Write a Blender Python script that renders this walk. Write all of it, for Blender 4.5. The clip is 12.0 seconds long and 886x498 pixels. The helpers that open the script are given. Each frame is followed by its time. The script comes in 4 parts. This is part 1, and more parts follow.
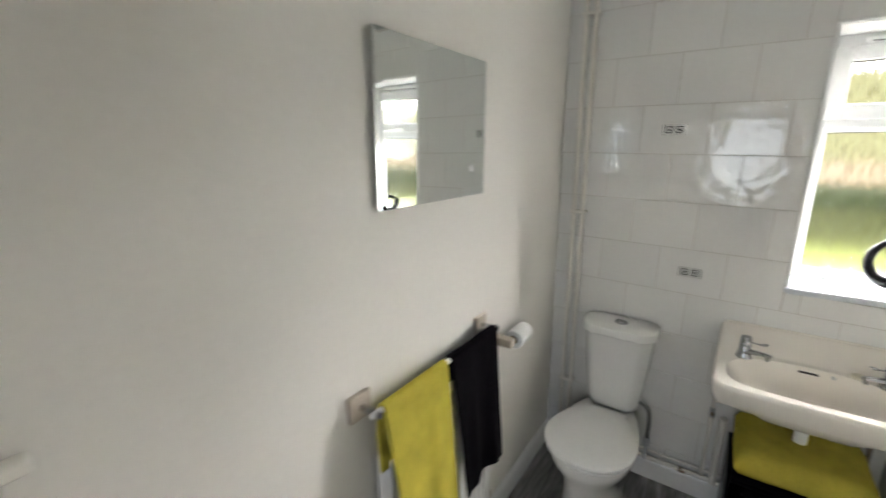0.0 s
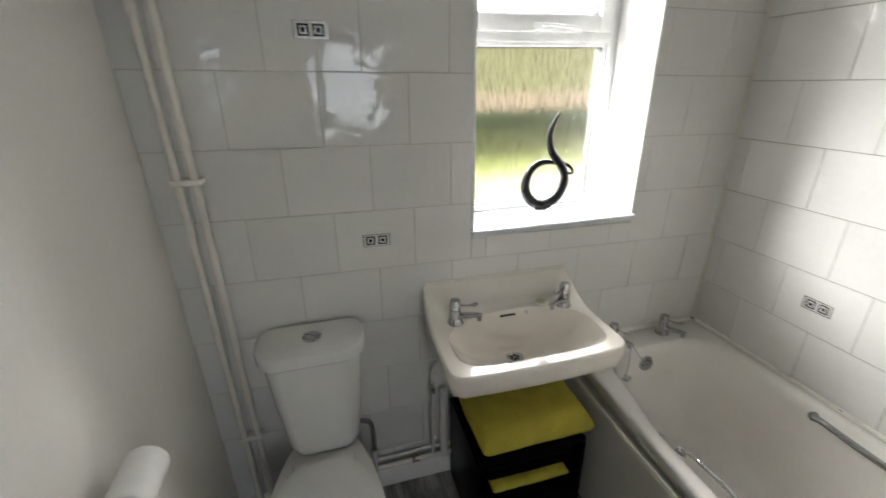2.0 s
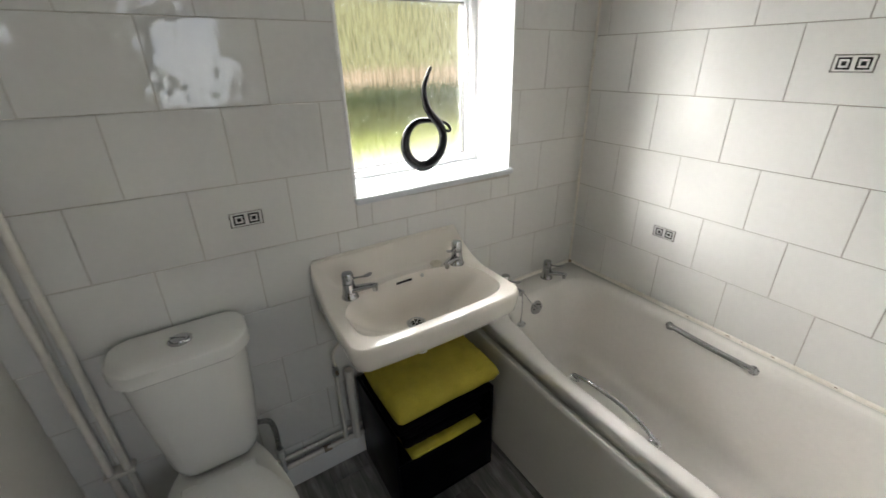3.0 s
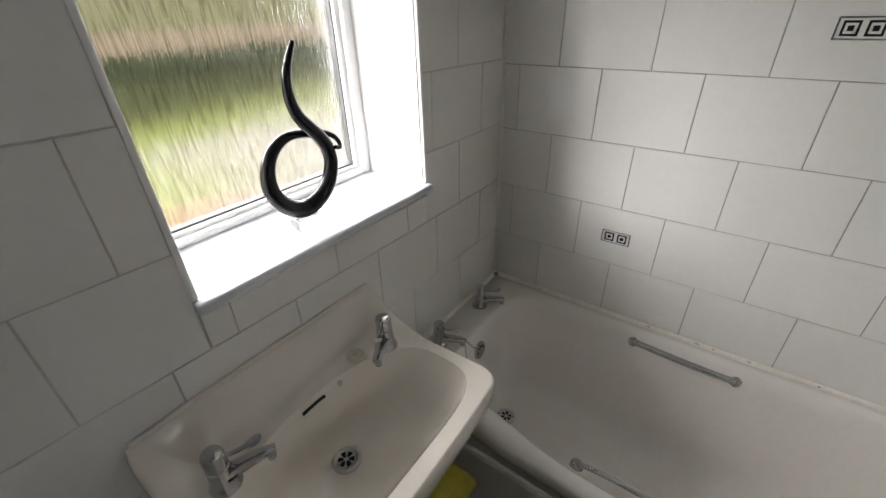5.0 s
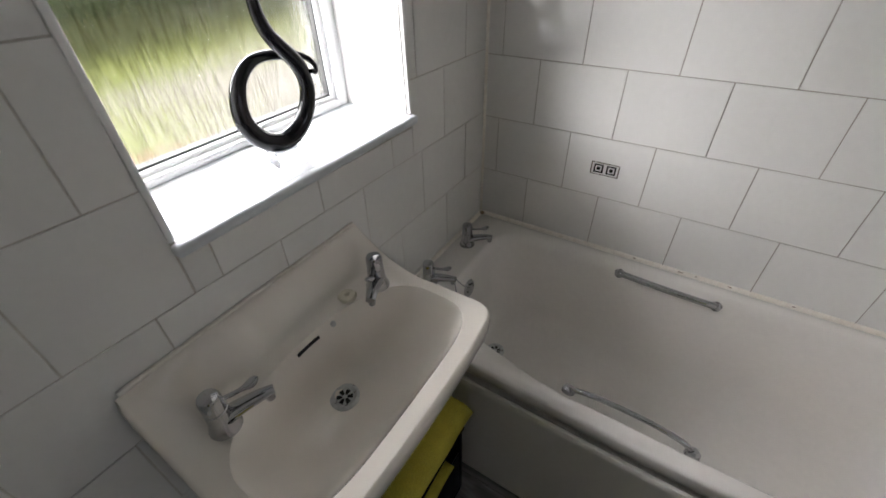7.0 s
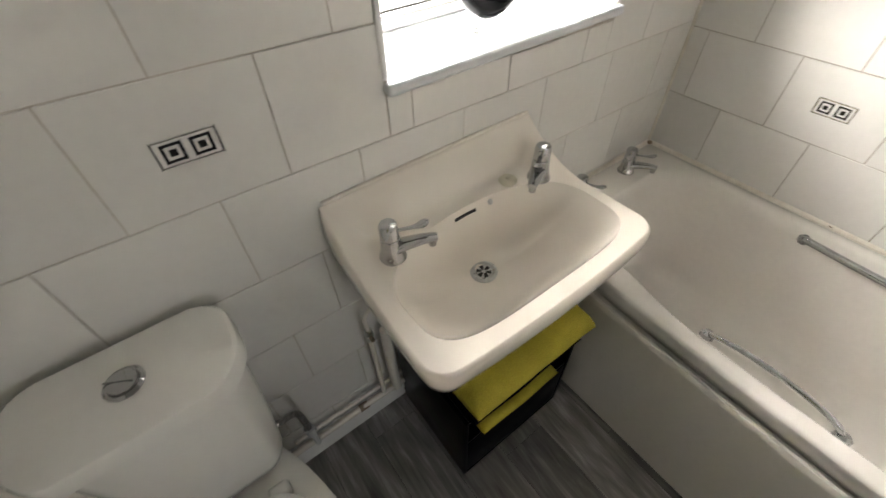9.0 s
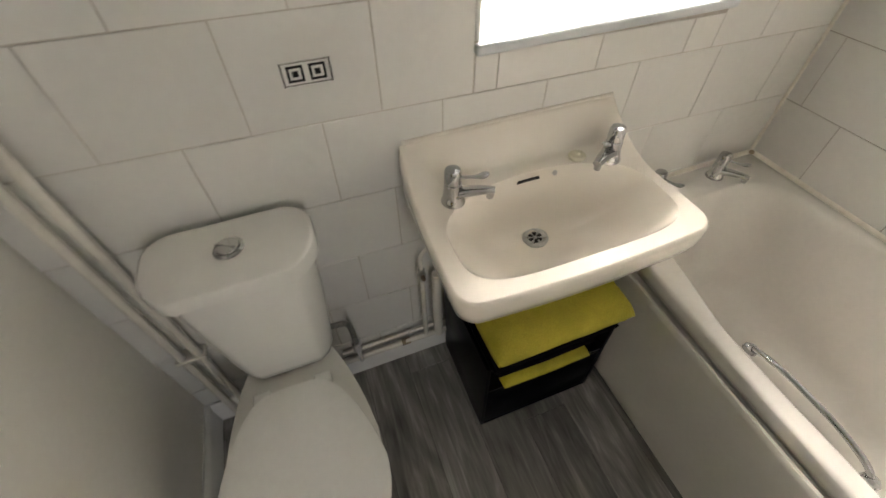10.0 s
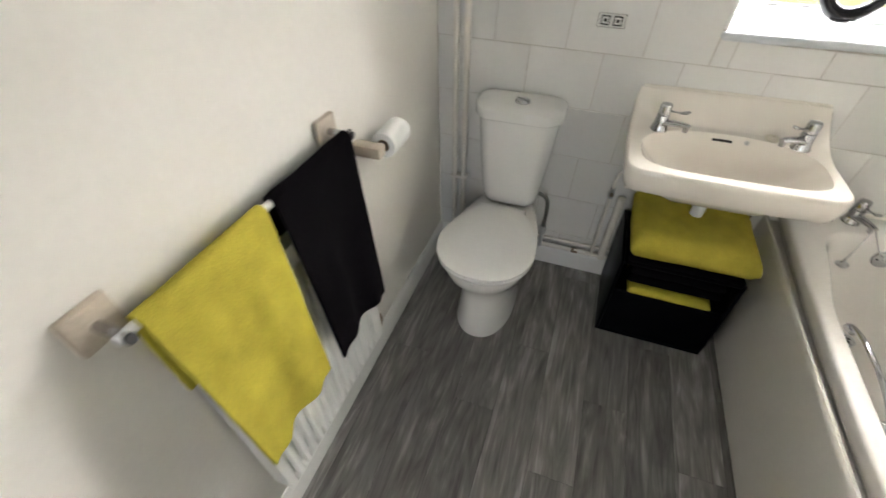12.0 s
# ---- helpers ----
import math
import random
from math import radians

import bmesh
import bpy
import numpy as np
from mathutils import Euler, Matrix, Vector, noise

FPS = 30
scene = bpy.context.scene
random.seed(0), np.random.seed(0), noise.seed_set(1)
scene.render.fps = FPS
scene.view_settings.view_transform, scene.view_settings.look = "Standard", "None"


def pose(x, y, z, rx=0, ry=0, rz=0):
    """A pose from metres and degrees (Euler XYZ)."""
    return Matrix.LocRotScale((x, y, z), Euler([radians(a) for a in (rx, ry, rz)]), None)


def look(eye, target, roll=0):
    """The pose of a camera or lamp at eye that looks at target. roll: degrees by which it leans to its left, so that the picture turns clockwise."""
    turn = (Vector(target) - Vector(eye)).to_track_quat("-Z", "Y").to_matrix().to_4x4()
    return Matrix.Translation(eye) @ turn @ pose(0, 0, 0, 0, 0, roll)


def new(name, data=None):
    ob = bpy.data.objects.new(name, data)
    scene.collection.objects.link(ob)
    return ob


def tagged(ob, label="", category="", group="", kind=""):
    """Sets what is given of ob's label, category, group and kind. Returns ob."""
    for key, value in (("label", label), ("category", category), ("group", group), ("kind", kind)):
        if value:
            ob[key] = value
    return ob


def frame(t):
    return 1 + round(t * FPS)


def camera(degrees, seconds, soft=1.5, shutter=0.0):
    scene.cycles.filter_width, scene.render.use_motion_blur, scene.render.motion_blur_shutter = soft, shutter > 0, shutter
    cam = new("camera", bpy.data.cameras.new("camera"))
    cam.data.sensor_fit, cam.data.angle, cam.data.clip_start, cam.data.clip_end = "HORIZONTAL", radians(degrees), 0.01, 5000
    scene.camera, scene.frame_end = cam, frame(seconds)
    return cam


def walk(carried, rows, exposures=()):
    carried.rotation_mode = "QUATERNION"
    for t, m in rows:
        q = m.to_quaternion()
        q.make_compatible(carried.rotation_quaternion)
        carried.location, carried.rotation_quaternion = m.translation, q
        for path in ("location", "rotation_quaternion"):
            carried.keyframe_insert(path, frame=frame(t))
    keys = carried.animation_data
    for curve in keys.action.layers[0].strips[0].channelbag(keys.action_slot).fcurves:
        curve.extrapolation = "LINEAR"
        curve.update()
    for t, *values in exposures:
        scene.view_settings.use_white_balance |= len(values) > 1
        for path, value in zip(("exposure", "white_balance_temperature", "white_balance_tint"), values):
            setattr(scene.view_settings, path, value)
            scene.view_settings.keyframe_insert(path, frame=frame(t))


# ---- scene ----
cam = camera(94.6, 12.0, 1.5, 0.4)
PATH = [
    (0, (0.746, -2.019, 1.62), (-0.38, -0.436, 1.145), -0.5),
    (0.5, (0.691, -1.654, 1.617), (-0.004, 0.136, 1.057), -0.6),
    (1, (0.637, -1.413, 1.597), (0.356, 0.459, 0.951), -0.9),
    (1.5, (0.554, -1.295, 1.561), (0.656, 0.583, 0.882), -0.9),
    (2, (0.52, -1.255, 1.558), (0.998, 0.534, 0.803), -1.0),
    (2.5, (0.523, -1.244, 1.543), (1.264, 0.415, 0.707), -1.1),
    (3, (0.537, -1.225, 1.491), (1.479, 0.318, 0.636), -1.7),
    (3.5, (0.652, -1.097, 1.507), (1.71, 0.311, 0.559), -1.4),
    (3.7, (0.691, -1.049, 1.513), (1.795, 0.315, 0.552), -1.6),
    (5.3, (0.767, -0.636, 1.505), (2.172, 0.329, 0.458), -1.8),
    (5.5, (0.767, -0.631, 1.509), (2.178, 0.3, 0.44), -1.9),
    (6, (0.773, -0.645, 1.506), (2.187, 0.223, 0.389), -2.2),
    (6.5, (0.776, -0.653, 1.49), (2.152, 0.2, 0.316), -2.4),
    (7, (0.761, -0.641, 1.464), (2.075, 0.223, 0.228), -1.9),
    (7.2, (0.751, -0.647, 1.453), (2.028, 0.245, 0.199), -2.3),
    (8.8, (0.634, -0.634, 1.400), (1.520, 0.478, -0.022), -2.4),
    (9, (0.626, -0.626, 1.399), (1.42, 0.497, -0.052), -2.4),
    (9.5, (0.606, -0.642, 1.398), (1.233, 0.548, -0.082), -2.3),
    (10, (0.614, -0.755, 1.414), (1.049, 0.499, -0.082), -2.1),
    (10.5, (0.591, -0.887, 1.412), (0.811, 0.418, -0.088), -1.9),
    (11, (0.598, -1.145, 1.427), (0.578, 0.177, -0.074), -1.7),
    (11.5, (0.605, -1.362, 1.432), (0.369, -0.005, -0.019), -1.1),
    (12, (0.622, -1.56, 1.451), (0.114, -0.188, 0.087), -0.7),
]
EXPOSURES = [(0.0, 1.17, 6300, 10), (0.5, 0.72, 6050, 10), (1.0, 0.55, 5950, 10), (1.5, 0.62, 6100, 10), (2.5, 0.68, 6300, 10), (3.5, 0.5, 6300, 10), (5.5, -0.2, 6250, 14), (7.0, -0.12, 6150, 14), (9.0, 0.98, 6750, 12), (9.5, 1.12, 6900, 12), (10.0, 1.18, 7050, 12), (11.0, 1.58, 6550, 10), (12.0, 1.5, 6500, 10)]
walk(cam, [(t, look(eye, target, roll)) for t, eye, target, roll in PATH], EXPOSURES)

# ---- world and light ----
world = bpy.data.worlds.new("world")
scene.world = world
world.use_nodes = True
wn = world.node_tree
sky = wn.nodes.new("ShaderNodeTexSky")
sky.sky_type = "NISHITA"
sky.sun_disc = False
sky.sun_elevation = radians(42)
sky.sun_rotation = radians(250)
sky.dust_density = 6.0
sky.air_density = 1.0
wn.links.new(sky.outputs[0], wn.nodes["Background"].inputs[0])
wn.nodes["Background"].inputs[1].default_value = 0.13
sun_data = bpy.data.lights.new("sun", "SUN")
sun_data.energy = 1.2
sun_data.angle = radians(14)
sun_data.color = (1.0, 0.95, 0.88)
sun = new("sun", sun_data)
sun.matrix_world = look((-6, -2.2, 9), (0.5, 0.2, 1.5))


def skylight(name, place, target, wide, high, power, colour):
    data = bpy.data.lights.new(name, "AREA")
    data.shape, data.size, data.size_y, data.energy, data.color = "RECTANGLE", wide, high, power, colour
    ob = new(name, data)
    ob.matrix_world = look(place, target)


skylight("window_skylight", (1.4, 6.5, 5.05), (1.3, 0.1, 1.6), 26.0, 4.8, 9300, (1.0, 0.975, 0.94))
skylight("window_skylight_west", (-5.8, 4.6, 4.5), (1.4, 0.0, 1.4), 6.0, 4.0, 1500, (1.0, 0.97, 0.93))
skylight("window_skylight_east", (12.6, 4.2, 3.6), (1.2, 0.0, 1.5), 5.0, 5.0, 1500, (1.0, 0.97, 0.93))
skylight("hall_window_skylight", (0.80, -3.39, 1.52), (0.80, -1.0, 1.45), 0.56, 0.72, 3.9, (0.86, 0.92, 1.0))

# ---- sizes of the room ----
XL, XR = 0.035, 2.025          # left (plaster) wall and tiled bath wall
YS = -2.15                     # wall with the doorway
ZC = 2.36                      # ceiling
OX0, OX1, OZ0, OZ1 = 0.966, 1.597, 1.085, 2.02   # window opening
SLOPE = 0.020                 # fall of the tile courses on the window wall, per metre


# ---- materials ----
def material(name, base, rough=0.5, metal=0.0, var=0.06, scale=6.0, fine=60.0, bump=0.0, bump_scale=80.0, coat=0.0, stretch=(1, 1, 1), rand=0.0, spec=0.5, tint=None, bump_detail=3):
    m = bpy.data.materials.new(name)
    m.use_nodes = True
    t = m.node_tree
    n, l = t.nodes, t.links
    b = n["Principled BSDF"]
    b.inputs["Roughness"].default_value = rough
    b.inputs["Metallic"].default_value = metal
    b.inputs["Coat Weight"].default_value = coat
    b.inputs["Coat Roughness"].default_value = 0.06
    b.inputs["Specular IOR Level"].default_value = spec
    mp = n.new("ShaderNodeMapping")
    mp.inputs["Scale"].default_value = stretch
    geo = n.new("ShaderNodeNewGeometry")
    l.new(geo.outputs["Position"], mp.inputs[0])
    a = n.new("ShaderNodeTexNoise")
    a.inputs["Scale"].default_value = scale
    a.inputs["Detail"].default_value = 4
    c = n.new("ShaderNodeTexNoise")
    c.inputs["Scale"].default_value = fine
    c.inputs["Detail"].default_value = 3
    for k in (a, c):
        l.new(mp.outputs[0], k.inputs["Vector"])
    add = n.new("ShaderNodeMath")
    add.operation = "ADD"
    l.new(a.outputs["Fac"], add.inputs[0])
    l.new(c.outputs["Fac"], add.inputs[1])
    ramp = n.new("ShaderNodeMapRange")
    ramp.inputs["From Min"].default_value = 0.6
    ramp.inputs["From Max"].default_value = 1.4
    l.new(add.outputs[0], ramp.inputs["Value"])
    mix = n.new("ShaderNodeMix")
    mix.data_type = "RGBA"
    dark = tint or tuple(v * (1 - 2 * var) for v in base)
    mix.inputs[6].default_value = (*dark, 1)
    mix.inputs[7].default_value = (*[min(1, v * (1 + var)) for v in base], 1)
    l.new(ramp.outputs[0], mix.inputs[0])
    out = mix.outputs[2]
    if rand:
        oi = n.new("ShaderNodeObjectInfo")
        hs = n.new("ShaderNodeHueSaturation")
        mr = n.new("ShaderNodeMapRange")
        mr.inputs["To Min"].default_value = 1 - rand
        mr.inputs["To Max"].default_value = 1 + rand
        l.new(oi.outputs["Random"], mr.inputs["Value"])
        l.new(mr.outputs[0], hs.inputs["Value"])
        l.new(out, hs.inputs["Color"])
        out = hs.outputs[0]
    l.new(out, b.inputs["Base Color"])
    rr_ = n.new("ShaderNodeMapRange")
    rr_.inputs["To Min"].default_value = max(0.0, rough * 0.85)
    rr_.inputs["To Max"].default_value = min(1.0, rough * 1.2)
    l.new(a.outputs["Fac"], rr_.inputs["Value"])
    l.new(rr_.outputs[0], b.inputs["Roughness"])
    if bump:
        bp = n.new("ShaderNodeBump")
        bp.inputs["Strength"].default_value = 1.0
        bp.inputs["Distance"].default_value = bump
        d = n.new("ShaderNodeTexNoise")
        d.inputs["Scale"].default_value = bump_scale
        d.inputs["Detail"].default_value = bump_detail
        l.new(mp.outputs[0], d.inputs["Vector"])
        l.new(d.outputs["Fac"], bp.inputs["Height"])
        l.new(bp.outputs[0], b.inputs["Normal"])
    return m


M_PLASTER = material("warm white emulsion", (0.80, 0.77, 0.72), 0.75, var=0.02, scale=2.2, bump=0.0012, bump_scale=35)
M_CEIL = material("white ceiling paint", (0.82, 0.81, 0.78), 0.85, var=0.02, bump=0.0008, bump_scale=60)
M_TILE = material("white glazed tile", (0.73, 0.715, 0.685), 0.025, var=0.018, scale=3, bump=0.0024, bump_scale=19, rand=0.02, bump_detail=1.2)
M_GROUT = material("pale grout", (0.57, 0.54, 0.49), 0.9, var=0.10, scale=4, bump=0.0006, bump_scale=250, tint=(0.44, 0.40, 0.35))
M_GROUT_OLD = material("discoloured grout", (0.38, 0.35, 0.31), 0.9, var=0.12, scale=4, bump=0.0006, bump_scale=250, tint=(0.30, 0.26, 0.21))
M_GLOSS = material("white gloss paint", (0.82, 0.81, 0.79), 0.22, var=0.02, scale=4, bump=0.0003, bump_scale=40)
# The sill's white is darkened here to hold down how brightly it is lit.
M_SILL = material("darkened white sill paint", (0.60, 0.62, 0.645), 0.3, var=0.03, scale=5, bump=0.0003, bump_scale=40)
M_PIPE = material("cream gloss paint", (0.79, 0.75, 0.68), 0.25, var=0.03, scale=5, bump=0.0004, bump_scale=60)
M_UPVC = material("white upvc", (0.78, 0.78, 0.775), 0.28, var=0.015, scale=5)
M_SEAL = material("grey gasket", (0.09, 0.09, 0.09), 0.6)
M_CHINA = material("white china", (0.79, 0.775, 0.745), 0.05, var=0.012, scale=3, coat=0.4)
M_CREAM = material("aged ivory china", (0.80, 0.745, 0.672), 0.05, var=0.012, scale=4, fine=14, coat=0.4)
M_BATH = material("ivory bath enamel", (0.78, 0.745, 0.70), 0.11, var=0.02, scale=4, coat=0.3)
M_PANEL = material("ivory bath panel", (0.68, 0.65, 0.59), 0.32, var=0.02, scale=4)
M_SEALANT = material("aged silicone sealant", (0.79, 0.76, 0.70), 0.4, var=0.05, scale=7, tint=(0.70, 0.64, 0.55))
M_CHROME = material("chrome", (0.50, 0.50, 0.51), 0.04, 1.0, var=0.03, scale=30)
M_STEEL = material("brushed steel", (0.55, 0.55, 0.54), 0.28, 1.0, var=0.1, scale=60)
M_COPPER = material("dull copper joint", (0.33, 0.25, 0.18), 0.5, 0.6, var=0.2, scale=60)
M_BLACKGLASS = material("black glass", (0.004, 0.004, 0.005), 0.06, var=0.0, spec=0.4)
M_DARK = material("dark void", (0.012, 0.011, 0.01), 0.8)
M_SILVER = material("silver foil", (0.62, 0.61, 0.59), 0.25, 0.9, var=0.05, scale=90)
M_INK = material("black glaze", (0.015, 0.014, 0.014), 0.12)
M_WOOD = material("pale limed wood", (0.50, 0.43, 0.35), 0.55, var=0.10, scale=10, fine=60, stretch=(14, 2, 2), bump=0.0003, bump_scale=120)
M_YELLOW = material("mustard yellow terry", (0.54, 0.46, 0.065), 0.95, var=0.17, scale=14, fine=420, bump=0.0040, bump_scale=420, spec=0.1)
M_BLACKT = material("black terry", (0.0055, 0.0045, 0.0055), 0.97, var=0.2, scale=18, fine=420, bump=0.003, bump_scale=520, spec=0.03)
M_PAPER = material("white tissue paper", (0.84, 0.83, 0.81), 0.95, var=0.02, bump=0.0006, bump_scale=260)
M_CARD = material("brown card core", (0.30, 0.22, 0.15), 0.9, var=0.1)
M_BOX = material("black acrylic", (0.0022, 0.0022, 0.003), 0.3, var=0.1, scale=12, spec=0.06)
M_RAD = material("radiator enamel", (0.80, 0.79, 0.77), 0.3, var=0.015, scale=4)
M_GREYPL = material("grey plastic pipe", (0.55, 0.55, 0.54), 0.45, var=0.05)
M_BRAID = material("steel braid hose", (0.33, 0.32, 0.30), 0.45, 0.7, var=0.3, scale=160, bump=0.001, bump_scale=700)
M_SOAP = material("ivory plug rubber", (0.62, 0.57, 0.45), 0.5, var=0.06, scale=30)
M_GRASS = material("grass", (0.088, 0.094, 0.012), 0.95, var=0.25, scale=0.6, fine=30, tint=(0.052, 0.068, 0.008))
M_HEDGE = material("hedge leaves", (0.075, 0.105, 0.030), 0.9, var=0.4, scale=3, fine=20)
M_GRAVEL = material("golden gravel", (0.60, 0.47, 0.29), 0.95, var=0.15, scale=3, fine=60)
# Far paler than the lawn, to make up for the weak light out there.
M_FIELD = material("brightened meadow", (0.30, 0.32, 0.13), 0.95, var=0.2, scale=0.15, fine=2, tint=(0.36, 0.33, 0.17))
M_BED = material("brick edging", (0.130, 0.068, 0.024), 0.9, var=0.2, scale=6)
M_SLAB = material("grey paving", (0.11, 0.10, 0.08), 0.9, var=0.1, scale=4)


def floor_material():
    """Vinyl printed as grey oak: each plank has its own cut of the grain."""
    m = bpy.data.materials.new("dark grey oak vinyl")
    m.use_nodes = True
    n, l = m.node_tree.nodes, m.node_tree.links
    b = n["Principled BSDF"]
    geo = n.new("ShaderNodeNewGeometry")
    oi = n.new("ShaderNodeObjectInfo")
    shift = n.new("ShaderNodeVectorMath")
    shift.operation = "MULTIPLY_ADD"
    comb = n.new("ShaderNodeCombineXYZ")
    for k in range(3):
        l.new(oi.outputs["Random"], comb.inputs[k])
    shift.inputs[1].default_value = (37, 53, 11)
    l.new(comb.outputs[0], shift.inputs[0])
    l.new(geo.outputs["Position"], shift.inputs[2])

    def grain(stretch, scale, detail, distort):
        mp = n.new("ShaderNodeMapping")
        mp.inputs["Scale"].default_value = stretch
        l.new(shift.outputs[0], mp.inputs[0])
        t = n.new("ShaderNodeTexNoise")
        t.inputs["Scale"].default_value = scale
        t.inputs["Detail"].default_value = detail
        t.inputs["Distortion"].default_value = distort
        l.new(mp.outputs[0], t.inputs["Vector"])
        return t.outputs["Fac"]

    broad, fine, pores = grain((7, 1.8, 1), 1.0, 5, 2.6), grain((24, 2.6, 1), 1.0, 6, 2.2), grain((150, 9, 1), 1.0, 2, 0.0)
    mix = n.new("ShaderNodeMath")
    mix.operation = "MULTIPLY_ADD"
    mix.inputs[1].default_value = 0.95
    l.new(broad, mix.inputs[0])
    l.new(fine, mix.inputs[2])
    mix2 = n.new("ShaderNodeMath")
    mix2.operation = "MULTIPLY_ADD"
    mix2.inputs[1].default_value = 0.22
    l.new(pores, mix2.inputs[0])
    l.new(mix.outputs[0], mix2.inputs[2])
    ramp = n.new("ShaderNodeValToRGB")
    e = ramp.color_ramp.elements
    e[0].position, e[0].color = 0.30, (0.062, 0.057, 0.053, 1)
    e[1].position, e[1].color = 0.78, (0.47, 0.445, 0.42, 1)
    mid = e.new(0.55)
    mid.color = (0.205, 0.194, 0.182, 1)
    mr = n.new("ShaderNodeMapRange")
    mr.inputs["From Max"].default_value = 2.1
    l.new(mix2.outputs[0], mr.inputs["Value"])
    l.new(mr.outputs[0], ramp.inputs[0])
    hs = n.new("ShaderNodeHueSaturation")
    v = n.new("ShaderNodeMapRange")
    v.inputs["To Min"].default_value, v.inputs["To Max"].default_value = 0.72, 1.28
    l.new(oi.outputs["Random"], v.inputs["Value"])
    l.new(v.outputs[0], hs.inputs["Value"])
    l.new(ramp.outputs[0], hs.inputs["Color"])
    l.new(hs.outputs[0], b.inputs["Base Color"])
    b.inputs["Roughness"].default_value = 0.5
    b.inputs["Specular IOR Level"].default_value = 0.3
    bp = n.new("ShaderNodeBump")
    bp.inputs["Distance"].default_value = 0.0004
    l.new(mix2.outputs[0], bp.inputs["Height"])
    l.new(bp.outputs[0], b.inputs["Normal"])
    return m


def mirror_material():
    m = bpy.data.materials.new("mirror glass")
    m.use_nodes = True
    b = m.node_tree.nodes["Principled BSDF"]
    b.inputs["Base Color"].default_value = (0.80, 0.83, 0.82, 1)
    b.inputs["Metallic"].default_value = 1.0
    b.inputs["Roughness"].default_value = 0.005
    return m


def rain_glass():
    m = bpy.data.materials.new("rain patterned obscure glass")
    m.use_nodes = True
    n, l = m.node_tree.nodes, m.node_tree.links
    b = n["Principled BSDF"]
    b.inputs["Base Color"].default_value = (0.97, 0.98, 0.97, 1)
    b.inputs["Transmission Weight"].default_value = 1.0
    b.inputs["Roughness"].default_value = 0.04
    b.inputs["IOR"].default_value = 1.4
    geo = n.new("ShaderNodeNewGeometry")
    mp = n.new("ShaderNodeMapping")
    mp.inputs["Scale"].default_value = (360, 1, 20)
    l.new(geo.outputs["Position"], mp.inputs[0])
    a = n.new("ShaderNodeTexNoise")
    a.inputs["Scale"].default_value = 1.0
    a.inputs["Detail"].default_value = 3
    l.new(mp.outputs[0], a.inputs["Vector"])
    bp = n.new("ShaderNodeBump")
    bp.inputs["Strength"].default_value = 1.0
    bp.inputs["Distance"].default_value = 0.0026
    l.new(a.outputs["Fac"], bp.inputs["Height"])
    l.new(bp.outputs[0], b.inputs["Normal"])
    mr = n.new("ShaderNodeMapRange")
    mr.inputs["From Min"].default_value, mr.inputs["From Max"].default_value = 0.36, 0.56
    mx = n.new("ShaderNodeMix")
    mx.data_type = "RGBA"
    mx.inputs[6].default_value = (0.36, 0.39, 0.32, 1)
    mx.inputs[7].default_value = (1.0, 1.0, 0.99, 1)
    l.new(a.outputs["Fac"], mr.inputs["Value"])
    l.new(mr.outputs[0], mx.inputs[0])
    l.new(mx.outputs[2], b.inputs["Base Color"])
    return m


def clear_glass(name, col, rough):
    m = bpy.data.materials.new(name)
    m.use_nodes = True
    b = m.node_tree.nodes["Principled BSDF"]
    b.inputs["Base Color"].default_value = (*col, 1)
    b.inputs["Transmission Weight"].default_value = 1.0
    b.inputs["Roughness"].default_value = rough
    b.inputs["IOR"].default_value = 1.48
    return m


M_FLOOR = floor_material()
M_MIRROR = mirror_material()
M_RAIN = rain_glass()
M_CLEAR = clear_glass("smooth glass", (0.98, 0.99, 0.98), 0.06)
M_CRYSTAL = clear_glass("clear crystal", (0.98, 0.98, 0.98), 0.02)

# ---- mesh helpers ----
ORG = {}


def mesh_of(name, bm, mat, smooth=35, offset=None):
    if offset is not None:
        bmesh.ops.translate(bm, vec=-Vector(offset), verts=bm.verts)
    bmesh.ops.recalc_face_normals(bm, faces=bm.faces)
    me = bpy.data.meshes.new(name)
    bm.to_mesh(me)
    bm.free()
    me.materials.append(mat)
    if smooth:
        for p in me.polygons:
            p.use_smooth = True
        me.set_sharp_from_angle(angle=radians(smooth))
    return me


def thing(name, loc, label, category, group="", kind=""):
    ob = new(name)
    ob.empty_display_size = 0.05
    ob.location = loc
    ORG[ob] = Vector(loc)
    return tagged(ob, label, category, group, kind)


def part(name, bm, mat, parent, label="", smooth=35):
    """One mesh, given in world metres, under a thing or a part."""
    ob = new(name, mesh_of(name, bm, mat, smooth, ORG[parent]))
    ob.parent = parent
    ORG[ob] = ORG[parent]
    return tagged(ob, label)


def solid(name, bm, mat, label, category, kind="", smooth=35, origin=(0, 0, 0)):
    ob = new(name, mesh_of(name, bm, mat, smooth, origin))
    ob.location = origin
    ORG[ob] = Vector(origin)
    return tagged(ob, label, category, "", kind)


